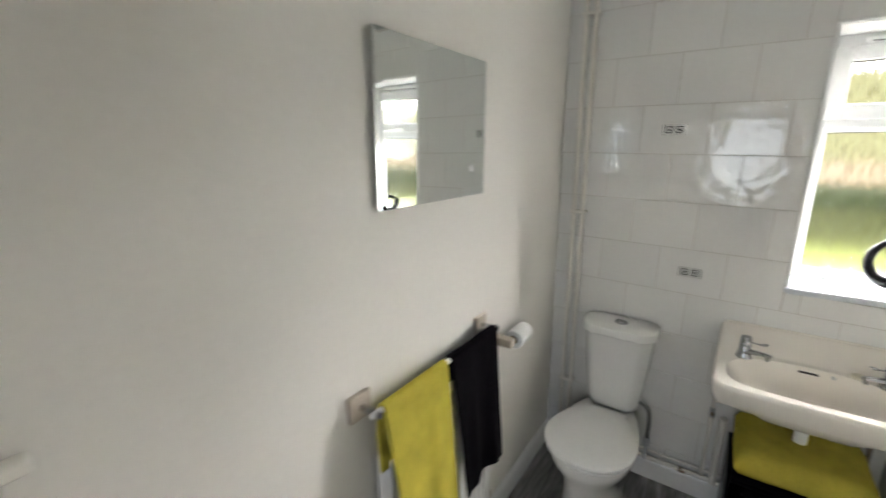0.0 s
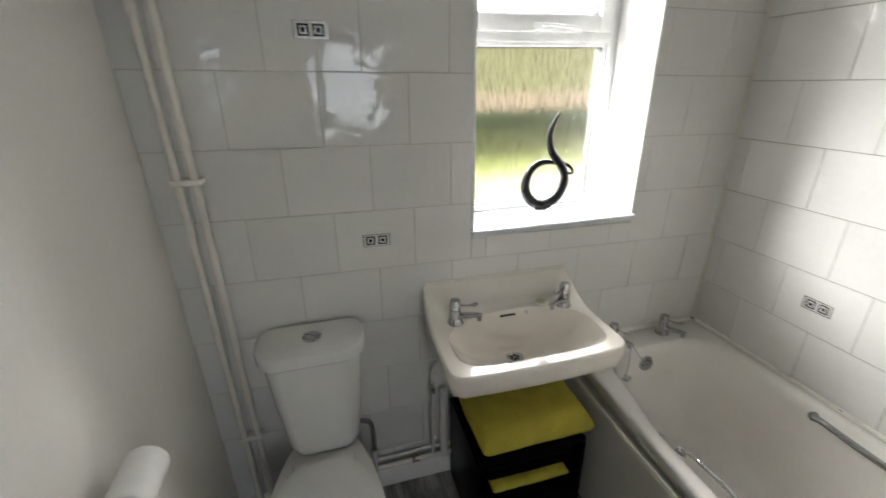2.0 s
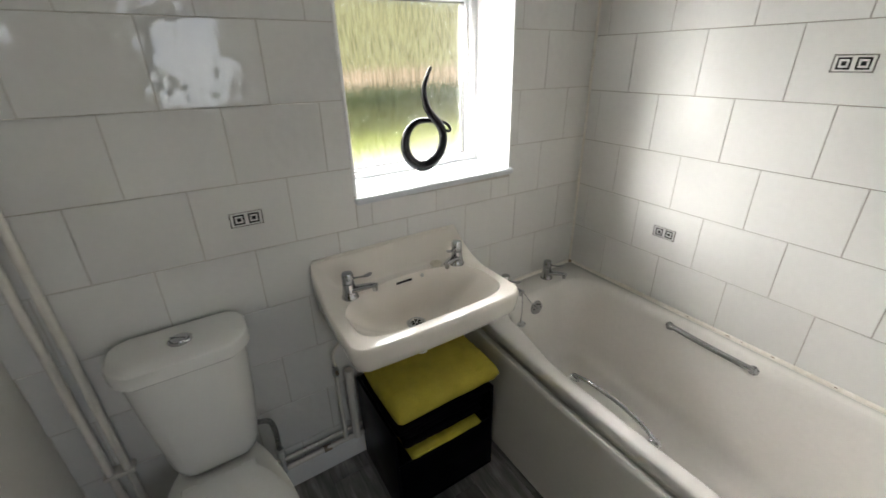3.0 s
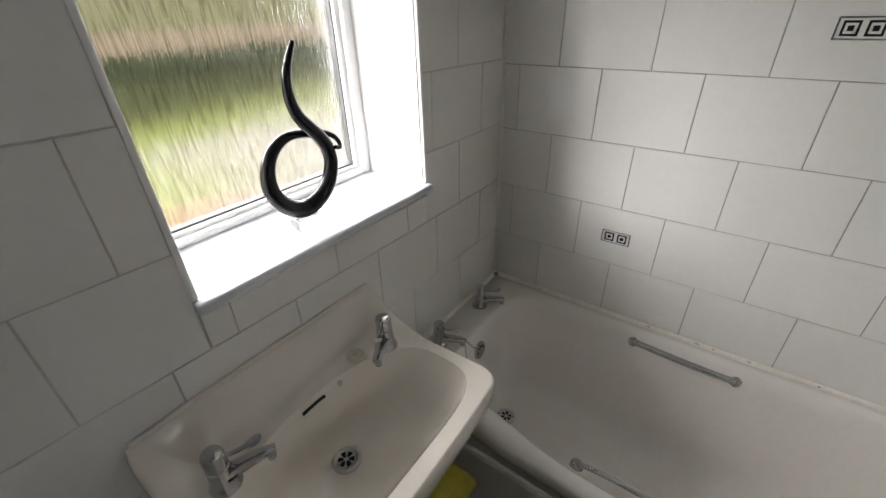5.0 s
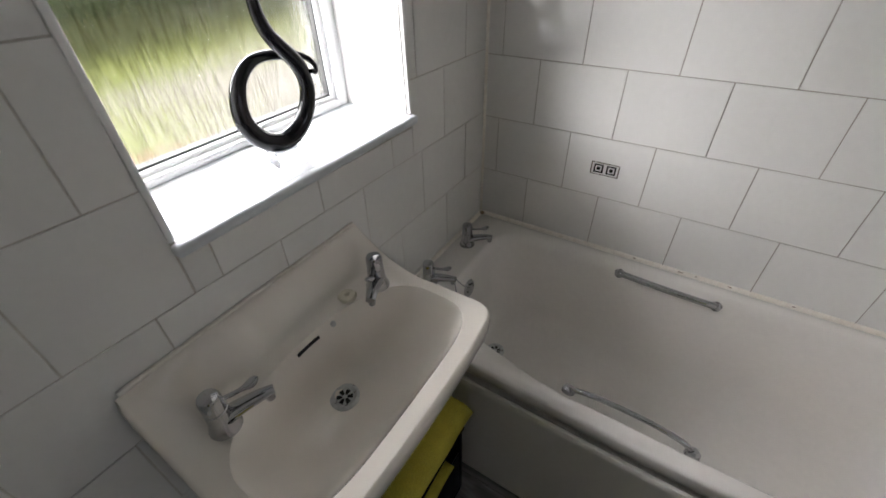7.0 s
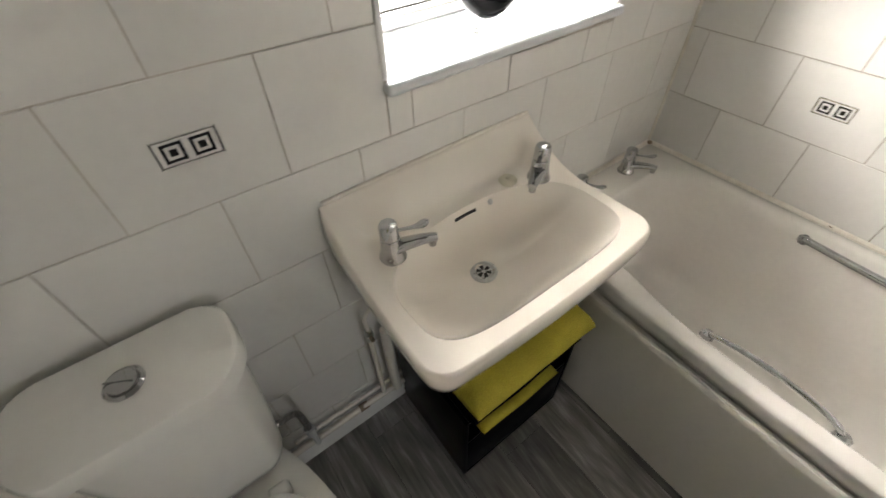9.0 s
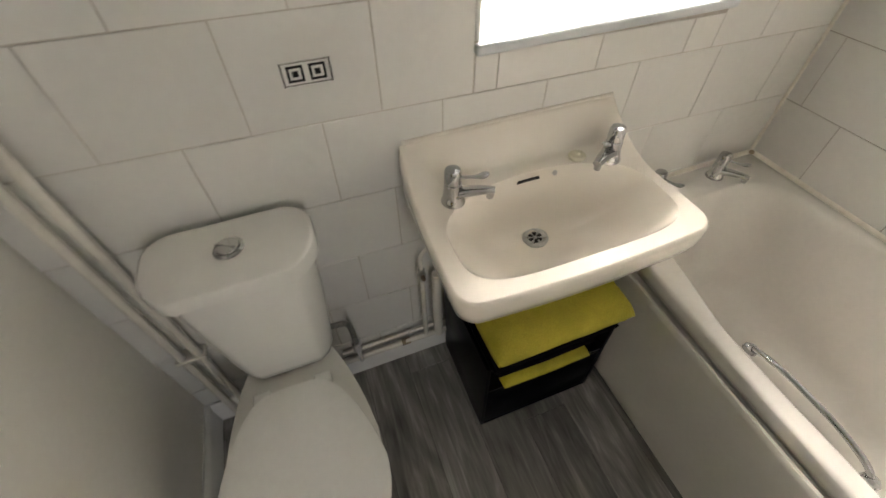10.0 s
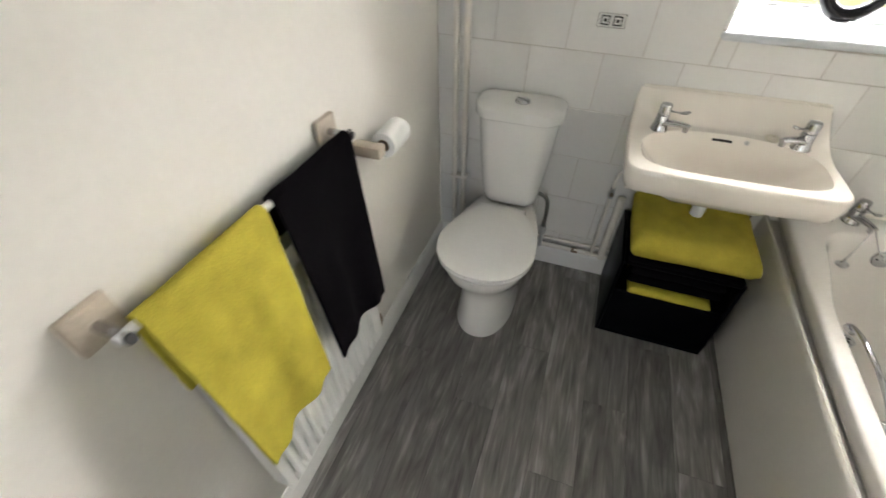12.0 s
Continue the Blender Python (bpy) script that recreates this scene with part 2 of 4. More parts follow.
def box(x0, x1, y0, y1, z0, z1, bevel=0.0, seg=2, bm=None):
    own = bmesh.new()
    v = [own.verts.new(p) for p in ((x0, y0, z0), (x1, y0, z0), (x1, y1, z0), (x0, y1, z0), (x0, y0, z1), (x1, y0, z1), (x1, y1, z1), (x0, y1, z1))]
    for f in ((3, 2, 1, 0), (4, 5, 6, 7), (0, 1, 5, 4), (1, 2, 6, 5), (2, 3, 7, 6), (3, 0, 4, 7)):
        own.faces.new([v[i] for i in f])
    if bevel:
        bmesh.ops.bevel(own, geom=own.edges[:], offset=bevel, segments=seg, affect="EDGES", profile=0.5)
    if bm is None:
        return own
    join(bm, own)
    return bm


def join(bm, other):
    made = {v: bm.verts.new(v.co) for v in other.verts}
    for f in other.faces:
        bm.faces.new([made[v] for v in f.verts])
    other.free()


def loft(loops, cap0=True, cap1=True, closed=True, bm=None):
    bm = bm or bmesh.new()
    rings = [[bm.verts.new(p) for p in loop] for loop in loops]
    n = len(rings[0])
    for a, b in zip(rings, rings[1:]):
        for i in range(n if closed else n - 1):
            j = (i + 1) % n
            bm.faces.new((a[i], a[j], b[j], b[i]))
    if cap0:
        bm.faces.new(list(reversed(rings[0])))
    if cap1:
        bm.faces.new(rings[-1])
    return bm


def round_rect(cx, cy, hx, hy, r, z, n=8):
    pts = []
    for sx, sy, a0 in ((1, 1, 0), (-1, 1, 90), (-1, -1, 180), (1, -1, 270)):
        for i in range(n + 1):
            a = radians(a0 + 90 * i / n)
            pts.append(Vector((cx + sx * (hx - r) + r * math.cos(a), cy + sy * (hy - r) + r * math.sin(a), z)))
    return pts


def lathe(profile, centre, axis=(0, 0, 1), n=24, bm=None):
    """Turns (radius, height) pairs about an axis through centre."""
    q = Vector((0, 0, 1)).rotation_difference(Vector(axis).normalized())
    c = Vector(centre)
    loops = [[c + q @ Vector((max(r, 1e-4) * math.cos(2 * math.pi * i / n), max(r, 1e-4) * math.sin(2 * math.pi * i / n), h)) for i in range(n)] for r, h in profile]
    return loft(loops, bm=bm)


def spline(points, per=8):
    p = [Vector(a) for a in points]
    p = [2 * p[0] - p[1]] + p + [2 * p[-1] - p[-2]]
    out = []
    for i in range(1, len(p) - 2):
        for k in range(per):
            t = k / per
            a, b, c, d = p[i - 1:i + 3]
            out.append(0.5 * ((2 * b) + (c - a) * t + (2 * a - 5 * b + 4 * c - d) * t * t + (3 * b - a - 3 * c + d) * t ** 3))
    out.append(p[-2])
    return out


def tube(path, radius, n=14, bm=None, flat=1.0, ref=(0, 0, 1)):
    """A swept tube; radius is a number or one for each point."""
    path = [Vector(a) for a in path]
    rad = radius if isinstance(radius, (list, tuple)) else [radius] * len(path)
    loops, up = [], Vector(ref)
    for i, c in enumerate(path):
        d = (path[min(i + 1, len(path) - 1)] - path[max(i - 1, 0)]).normalized()
        side = d.cross(up)
        if side.length < 0.05:
            side = d.orthogonal()
        side.normalize()
        u = side.cross(d).normalized()
        up = u
        loops.append([c + rad[i] * (math.cos(2 * math.pi * k / n) * side + flat * math.sin(2 * math.pi * k / n) * u) for k in range(n)])
    return loft(loops, bm=bm)


def wall_with_hole(x0, x1, y0, y1, z0, z1, hx0, hx1, hz0, hz1):
    """A wall in the xz plane with one opening through it."""
    bm = bmesh.new()
    xs, zs = sorted({x0, hx0, hx1, x1}), sorted({z0, hz0, hz1, z1})
    inside = lambda i, k: xs[i] >= hx0 and xs[i + 1] <= hx1 and zs[k] >= hz0 and zs[k + 1] <= hz1
    grid = {}
    for y in (y0, y1):
        for i, x in enumerate(xs):
            for k, z in enumerate(zs):
                grid[y, i, k] = bm.verts.new((x, y, z))
    cells = [(i, k) for i in range(len(xs) - 1) for k in range(len(zs) - 1) if not inside(i, k)]
    for i, k in cells:
        for y in (y0, y1):
            bm.faces.new((grid[y, i, k], grid[y, i + 1, k], grid[y, i + 1, k + 1], grid[y, i, k + 1]))
        for (a, b), (di, dk) in ((((i, k), (i + 1, k)), (0, -1)), (((i, k + 1), (i + 1, k + 1)), (0, 1)), (((i, k), (i, k + 1)), (-1, 0)), (((i + 1, k), (i + 1, k + 1)), (1, 0))):
            if (i + di, k + dk) not in cells:
                bm.faces.new((grid[(y0, *a)], grid[(y0, *b)], grid[(y1, *b)], grid[(y1, *a)]))
    return bm


# ---- the shell of the house ----
S = "structure"
GZ = -0.35
wall_window = solid("wall_window", wall_with_hole(-0.3, 2.35, 0.0016, 0.30, -0.4, ZC + 0.2, OX0, OX1, OZ0 - 0.03, OZ1), M_GROUT, "tiled outside wall with a window opening", "wall", S, 0)
wall_bath = solid("wall_bath", box(XR + 0.0022, 2.35, -5.3, 0.0005, -0.4, ZC + 0.2), M_GROUT_OLD, "white tiled wall along the bath", "wall", S, 0)
wall_left = solid("wall_left", box(-0.3, XL, -5.3, 0.0005, -0.4, ZC + 0.2), M_PLASTER, "plain off-white painted plaster wall", "wall", S, 0)
wall_door = solid("wall_door", wall_with_hole(XL, XR + 0.005, YS - 0.11, YS, 0.0, ZC, 0.30, 1.06, 0.0, 2.0), M_PLASTER, "plain painted wall with an open doorway", "wall", S, 0)
wall_alcove = solid("wall_alcove", box(1.34, XR + 0.004, -1.80, -1.72, 0.0, ZC), M_PLASTER, "plain wall at the foot of the bath", "wall", S, 0)
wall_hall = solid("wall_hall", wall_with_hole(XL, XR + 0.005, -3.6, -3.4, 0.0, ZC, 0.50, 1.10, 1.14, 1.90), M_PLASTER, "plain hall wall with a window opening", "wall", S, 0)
solid("ceiling", box(XL, XR + 0.005, -5.0, 0.005, ZC, ZC + 0.2), M_CEIL, "plain white ceiling", "ceiling", S, 0)
floor = solid("floor", box(XL, XR + 0.005, -5.2, 0.005, -0.12, -0.003), M_DARK, "dark grey wood-effect vinyl floor", "floor", S, 0)

# garden behind the obscure glass
solid("ground", box(-900, 900, -900, 900, GZ - 1.0, GZ), M_GRASS, "green lawn and fields", "ground", S, 0)
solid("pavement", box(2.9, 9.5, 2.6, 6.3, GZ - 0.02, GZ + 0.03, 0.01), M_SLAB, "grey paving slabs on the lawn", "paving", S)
solid("edging", box(1.4, 2.75, 2.4, 3.8, GZ - 0.02, GZ + 0.10, 0.02), M_BED, "reddish brick edging of a bed", "edging", S)
solid("road", box(-90, 90, 25, 66, GZ - 0.02, GZ + 0.03), M_GRAVEL, "wide pale gravel drive", "drive", S, 0)
# Slope added to cover dim sky; its pale colour stands in for daylight.
hillside = box(-300, 300, 66.1, 170, GZ - 0.02, GZ + 0.04)
for v in hillside.verts:
    if v.co.y > 100 and v.co.z > GZ:
        v.co.z = 26
solid("field", hillside, M_FIELD, "added pale green meadow slope beyond the drive", "field", S, 0)


def lump(centre, size, seed, sub=4):
    bm = bmesh.new()
    bmesh.ops.create_icosphere(bm, subdivisions=sub, radius=1.0)
    for v in bm.verts:
        d = 1 + 0.35 * noise.noise(v.co * 2.3 + Vector((seed, 0, 0))) + 0.16 * noise.noise(v.co * 8 + Vector((0, seed, 0)))
        v.co = Vector(centre) + Vector((v.co.x * size[0], v.co.y * size[1], v.co.z * size[2])) * d
    return bm


hedge = bmesh.new()
for i in range(16):
    join(hedge, lump((-8 + 1.7 * i, 16 + random.uniform(-0.4, 0.4), GZ + 0.1), (1.4, 1.3, 0.55), i, 3))
solid("hedge", hedge, M_HEDGE, "low dark green garden hedge", "hedge", "stuff", 60)

# ---- window ----
window = thing("window_1", (1.275, 0.22, OZ0), "white upvc window with obscure rain glass and top vent", "window", kind=S)
FY0, FY1 = 0.205, 0.275


def rect_frame(x0, x1, z0, z1, y0, y1, left, right, bottom, top, bevel=0.004):
    bm = bmesh.new()
    box(x0, x0 + left, y0, y1, z0, z1, bevel, 2, bm)
    box(x1 - right, x1, y0, y1, z0, z1, bevel, 2, bm)
    box(x0 + left - 0.001, x1 - right + 0.001, y0 + 0.0007, y1, z0, z0 + bottom, bevel, 2, bm)
    box(x0 + left - 0.001, x1 - right + 0.001, y0 + 0.0007, y1, z1 - top, z1, bevel, 2, bm)
    return bm


part("window_frame", rect_frame(OX0 + 0.002, OX1 - 0.002, OZ0, OZ1 - 0.002, FY0, FY1, 0.032, 0.032, 0.018, 0.05), M_UPVC, window)
part("transom", box(OX0 + 0.031, OX1 - 0.031, FY0 + 0.002, FY1, 1.684, 1.722, 0.004), M_UPVC, window)
part("glazing_bead", rect_frame(0.997, 1.566, 1.102, 1.686, FY0 + 0.014, FY1 - 0.01, 0.017, 0.017, 0.012, 0.016, 0.005), M_UPVC, window)
part("gasket", rect_frame(1.012, 1.551, 1.1125, 1.672, FY0 + 0.024, FY1 - 0.02, 0.005, 0.005, 0.006, 0.005, 0.001), M_SEAL, window, "dark rubber gasket")
pane = part("pane", box(1.016, 1.547, 0.236, 0.242, 1.1175, 1.668), M_RAIN, window, "obscure rain-patterned glass", 0)
vent = part("vent_sash", rect_frame(0.99, 1.56, 1.715, 1.975, FY0 - 0.012, FY1 - 0.02, 0.054, 0.054, 0.056, 0.05, 0.006), M_UPVC, window)
part("gasket", rect_frame(1.043, 1.507, 1.770, 1.926, FY0 + 0.006, FY1 - 0.03, 0.005, 0.005, 0.005, 0.005, 0.001), M_SEAL, vent, "dark rubber gasket")
pane_2 = part("pane", box(1.047, 1.503, 0.226, 0.232, 1.774, 1.922), M_RAIN, vent, "obscure rain-patterned glass", 0)
for o in (pane, pane_2):
    o.visible_shadow = False
    o.data.materials.append(M_CLEAR)
    for p in o.data.polygons:
        p.material_index = 0 if p.normal.y < -0.9 else 1
handle = bmesh.new()
box(1.245, 1.325, FY0 - 0.024, FY0 - 0.010, 1.722, 1.742, 0.004, 2, handle)
tube(spline([(1.275, FY0 - 0.024, 1.732), (1.275, FY0 - 0.045, 1.733), (1.31, FY0 - 0.052, 1.731), (1.40, FY0 - 0.050, 1.722)], 5), 0.0075, 10, handle, 0.7)
part("window_handle", handle, M_UPVC, vent, "white lever handle")
part("trickle_vent", box(1.07, 1.43, FY0 - 0.022, FY0 - 0.001, 1.982, 2.004, 0.005), M_UPVC, window, "white slotted trickle vent")
part("vent_slot", box(1.085, 1.415, FY0 - 0.0228, FY0 - 0.021, 1.983, 1.987), M_SEAL, window)

# plastered reveal and painted sill board
reveal = thing("reveal", (1.275, 0.1, OZ0), "smooth white painted window reveal", "window reveal", kind=S)
part("jamb", box(OX1 - 0.004, OX1 - 0.0005, 0.006, FY0 + 0.002, OZ0, OZ1 - 0.005), M_GLOSS, reveal, smooth=0)
part("jamb", box(OX0 + 0.0005, OX0 + 0.004, 0.006, FY0 + 0.002, OZ0, OZ1 - 0.005), M_GLOSS, reveal, smooth=0)
part("soffit", box(OX0 + 0.0005, OX1 - 0.0005, 0.006, FY0 + 0.002, OZ1 - 0.004, OZ1 - 0.0005), M_GLOSS, reveal, smooth=0)
trim = bmesh.new()
for x0, x1, z0, z1 in ((OX0 - 0.010, OX0 + 0.001, OZ0 + 0.002, OZ1), (OX1 - 0.001, OX1 + 0.010, OZ0 + 0.002, OZ1), (OX0 - 0.010, OX1 + 0.010, OZ1 - 0.001, OZ1 + 0.010)):
    box(x0, x1, -0.004, 0.010, z0, z1, 0.003, 2, trim)
solid("trim", trim, M_GLOSS, "white plastic tile edge trim round the window", "trim", S)
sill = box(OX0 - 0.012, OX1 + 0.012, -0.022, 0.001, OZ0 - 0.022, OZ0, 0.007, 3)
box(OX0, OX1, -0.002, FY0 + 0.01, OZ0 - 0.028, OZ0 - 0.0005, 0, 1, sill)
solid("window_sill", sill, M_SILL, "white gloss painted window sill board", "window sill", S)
chip = bmesh.new()
for k, (dx, w) in enumerate(((0.0, 0.05), (0.035, 0.025), (-0.03, 0.02))):
    x = 1.13 + dx
    tube(spline([(x - w / 2, 0.000 + 0.003 * k, OZ0 + 0.0004), (x, 0.004, OZ0 + 0.0006), (x + w / 2, 0.002 - 0.003 * k, OZ0 + 0.0004)], 4), 0.0012, 6, chip, 0.3)
solid("scuff", chip, M_GROUT, "flaked paint scuff on the sill", "scuff", S)

# ---- glass sculpture ----
sculpture = thing("sculpture", (1.268, 0.085, OZ0), "black twisted glass sculpture on a clear block", "sculpture")
SY = 0.046
# one drawn-out rod: from the tip down, round the ring and behind itself into a small curl
rod = [(1.284, -0.006, 1.459, 0.0045), (1.270, -0.006, 1.436, 0.0065), (1.258, -0.006, 1.409, 0.0085), (1.2535, -0.005, 1.382, 0.0100), (1.256, -0.004, 1.355, 0.0115), (1.266, -0.004, 1.327, 0.0130),
       (1.285, -0.005, 1.302, 0.0140), (1.306, -0.006, 1.277, 0.0148), (1.321, -0.006, 1.248, 0.0150), (1.325, -0.004, 1.215, 0.0155), (1.314, 0.000, 1.178, 0.0165), (1.289, 0.005, 1.148, 0.0180),
       (1.255, 0.009, 1.134, 0.0190), (1.220, 0.011, 1.142, 0.0190), (1.193, 0.012, 1.167, 0.0180), (1.180, 0.013, 1.202, 0.0165), (1.186, 0.014, 1.241, 0.0145), (1.206, 0.016, 1.270, 0.0125), (1.238, 0.018, 1.287, 0.0105),
       (1.272, 0.020, 1.288, 0.0095), (1.300, 0.018, 1.283, 0.0085)]
curl = [(1.300, 0.018, 1.283, 0.0080), (1.326, 0.013, 1.280, 0.0068), (1.346, 0.002, 1.270, 0.0058), (1.351, -0.010, 1.257, 0.0052), (1.343, -0.018, 1.248, 0.0050), (1.332, -0.018, 1.252, 0.0045)]


def drawn_rod(knots, per):
    path = spline([(x, SY + y, z) for x, y, z, r in knots], per)
    size = [v.x for v in spline([(r, 0, 0) for x, y, z, r in knots], per)]
    return tube(path, size, 20, ref=(0, 1, 0))


part("twist", drawn_rod(rod, 5), M_BLACKGLASS, sculpture, smooth=60)
part("curl", drawn_rod(curl, 5), M_BLACKGLASS, sculpture, smooth=60)
block = box(-0.037, 0.037, -0.029, 0.029, 0, 0.032, 0.002)
bmesh.ops.rotate(block, cent=(0, 0, 0), matrix=Matrix.Rotation(radians(-12), 3, "Z"), verts=block.verts)
bmesh.ops.translate(block, vec=(1.257, 0.060, OZ0 + 0.0005), verts=block.verts)
part("base_block", block, M_CRYSTAL, sculpture, "clear crystal base", 0)


# ---- taps ----
def pillar_tap(name, x, y, z, dx, dy, scale, label, group):
    """A chrome pillar tap with a quarter-turn lever; dx, dy: the way the spout points."""
    tap = thing(name, (x, y, z), label, "tap", group)
    d = Vector((dx, dy, 0)).normalized()
    k = scale
    o = Vector((x, y, z))
    body = lathe([(0.0, 0.0), (0.030 * k, 0.0), (0.030 * k, 0.004 * k), (0.026 * k, 0.012 * k), (0.0225 * k, 0.03 * k), (0.021 * k, 0.055 * k), (0.0185 * k, 0.058 * k)], o)
    part("body", body, M_CHROME, tap)
    s = [o + d * (0.004 * k) + Vector((0, 0, 0.026 * k)), o + d * 0.035 * k + Vector((0, 0, 0.034 * k)), o + d * 0.07 * k + Vector((0, 0, 0.040 * k)), o + d * 0.098 * k + Vector((0, 0, 0.041 * k))]
    part("spout", tube(spline(s, 5), [0.0215 * k - 0.0105 * k * i / 15 for i in range(16)], 16, flat=0.62), M_CHROME, tap)
    tip = o + d * 0.087 * k
    part("nozzle", lathe([(0.0, 0.020 * k), (0.0085 * k, 0.020 * k), (0.010 * k, 0.038 * k), (0.0, 0.040 * k)], tip, n=16), M_CHROME, tap)
    part("bonnet", lathe([(0.0, 0.059 * k), (0.0205 * k, 0.059 * k), (0.0200 * k, 0.088 * k), (0.0175 * k, 0.094 * k), (0.008 * k, 0.097 * k), (0.0, 0.0975 * k)], o), M_CHROME, tap)
    e = [o + d * 0.014 * k + Vector((0, 0, 0.074 * k)), o + d * 0.035 * k + Vector((0, 0, 0.075 * k)), o + d * 0.058 * k + Vector((0, 0, 0.079 * k)), o + d * 0.082 * k + Vector((0, 0, 0.088 * k))]
    part("lever", tube(spline(e, 5), [0.0052 * k] * 8 + [0.0056 * k, 0.0065 * k, 0.0082 * k, 0.0100 * k, 0.0112 * k, 0.0112 * k, 0.0095 * k, 0.0045 * k], 12, flat=0.5), M_CHROME, tap)
    part("collar", lathe([(0.0, 0.0565 * k), (0.0195 * k, 0.0565 * k), (0.0195 * k, 0.0605 * k), (0.0, 0.0605 * k)], o), M_SEAL, tap, "dark seam under the head")
    return tap


# ---- wash basin ----
BX0, BX1, BYF, RIM = 0.776, 1.344, -0.385, 0.80
BCX, BCY = 1.064, -0.228
basin = thing("wash_basin", (1.054, -0.02, 0.72), "ivory china wall-hung wash basin with raised back", "wash basin")


def smooth(a, b, x):
    t = min(1.0, max(0.0, (x - a) / (b - a)))
    return t * t * (3 - 2 * t)


def ledge(x, y):
    """The china's upper surface without the bowl."""
    side = min(x - BX0, BX1 - x)
    middle = 0.093 * smooth(-0.072, -0.006, y) ** 1.4
    flank = 0.100 * max(0.0, (y + 0.21) / 0.21) ** 2.0
    w = 1 - smooth(0.010, 0.085, side)
    return RIM + 0.010 * smooth(-0.30, -0.06, y) * (1 - w) + middle * (1 - w) + flank * w


def bowl_edge(a):
    """Where the bowl begins, at the angle a round its middle."""
    c, s = math.cos(a), math.sin(a)
    b, p = (0.136, 4.4) if s < 0 else (0.130, 2.15)
    k = (abs(c / 0.253) ** p + abs(s / b) ** p) ** (-1 / p)
    return Vector((BCX + c * k, BCY + s * k, 0))


def basin_rim(a):
    """The outline of the basin at the angle a: square at the wall, rounded and slightly bowed in front."""
    c, s = math.cos(a), math.sin(a)
    lo, hi = 0.0, 0.6
    for _ in range(40):
        k = (lo + hi) / 2
        x, y = BCX + c * k, BCY + s * k
        half = 0.279 + 0.006 * smooth(-0.004, -0.30, y)
        front = BYF - 0.012 * (1 - min(1.0, abs(x - 1.060) / 0.28) ** 2)
        R = 0.042
        qx, qy = abs(x - 1.060) - (half - R), (front + R) - y
        inside = y < -0.004 and abs(x - 1.060) < half and y > front and not (qx > 0 and qy > 0 and qx * qx + qy * qy > R * R)
        lo, hi = (k, hi) if inside else (lo, k)
    return Vector((BCX + c * lo, BCY + s * lo, 0))


def bowl_depth(r, s):
    return 0.0015 + 0.150 * (1 - r ** (2.6 + 2.2 * max(0.0, -s))) ** 1.05


def basin_top(x, y):
    a = math.atan2(y - BCY, x - BCX)
    e = bowl_edge(a)
    r = math.hypot(x - BCX, y - BCY) / math.hypot(e.x - BCX, e.y - BCY)
    return ledge(x, y) if r >= 1 else ledge(e.x, e.y) - bowl_depth(r, math.sin(a))


bm = bmesh.new()
corners = [math.atan2(-0.0041 - BCY, x - BCX) for x in (1.060 - 0.2789, 1.060 + 0.2789)]
angles = sorted([2 * math.pi * i / 216 - math.pi for i in range(216)] + corners)
rims, edges = [basin_rim(a) for a in angles], [bowl_edge(a) for a in angles]
loops = []
for t in (0, 0.03, 0.07, 0.12, 0.18, 0.25, 0.33, 0.42, 0.52, 0.62, 0.72, 0.81, 0.88, 0.94, 0.98, 1.0):
    loops.append([Vector((p.x + (q.x - p.x) * t, p.y + (q.y - p.y) * t, 0)) for p, q in zip(rims, edges)])
    for v in loops[-1]:
        v.z = ledge(v.x, v.y)
for r in (0.993, 0.98, 0.96, 0.93, 0.89, 0.84, 0.78, 0.71, 0.63, 0.54, 0.45, 0.36, 0.27, 0.18, 0.09):
    loops.append([Vector((BCX + (q.x - BCX) * r, BCY + (q.y - BCY) * r + 0.05 * (1 - r * r), ledge(q.x, q.y) * r ** 3 + (RIM + 0.004) * (1 - r ** 3) - bowl_depth(r, math.sin(a)))) for a, q in zip(angles, edges)])
loft(loops, False, True, bm=bm)
bm.verts.ensure_lookup_table()
edge = bm.verts[:len(angles)]
prev = edge
for out, low in ((0.006, 0.006), (0.008, 0.018), (0.005, 0.045), (-0.002, 0.072), (-0.010, 0.082), (-0.022, 0.080), (-0.028, 0.055)):
    ring = []
    for v in edge:
        d = Vector((math.copysign(1, v.co.x - 1.060) if abs(v.co.x - 1.060) > 0.24 and v.co.y < -0.006 else 0, -1 if v.co.y < -0.34 else 0, 0))
        if d.length:
            d.normalize()
        p = Vector((v.co.x, v.co.y, v.co.z - low - (v.co.z - RIM) * smooth(0, 0.05, low))) + d * out
        p.y = min(p.y, -0.002)
        ring.append(bm.verts.new(p))
    for a in range(len(edge)):
        b = (a + 1) % len(edge)
        bm.faces.new((prev[a], prev[b], ring[b], ring[a]))
    prev = ring
# underside: the bowl seen from below
under = []
for s, z in ((0.86, 0.728), (0.7, 0.685), (0.5, 0.652), (0.28, 0.632), (0.08, 0.626)):
    ring = []
    for v in prev:
        ring.append(bm.verts.new((BCX + (v.co.x - BCX) * s, BCY + (v.co.y - BCY) * s, z)))
    for a in range(len(edge)):
        b = (a + 1) % len(edge)
        src = under[-1] if under else prev
        bm.faces.new((src[a], src[b], ring[b], ring[a]))
    under.append(ring)
bm.faces.new(under[-1])
part("bowl", bm, M_CREAM, basin, smooth=50)
dz = RIM + 0.004 - 0.1495
part("waste", lathe([(0.0, -0.012), (0.031, -0.012), (0.033, 0.002), (0.027, 0.005), (0.021, 0.000), (0.0, -0.0005)], (BCX, -0.170, dz + 0.001), n=28), M_STEEL, basin, "chrome waste grating")
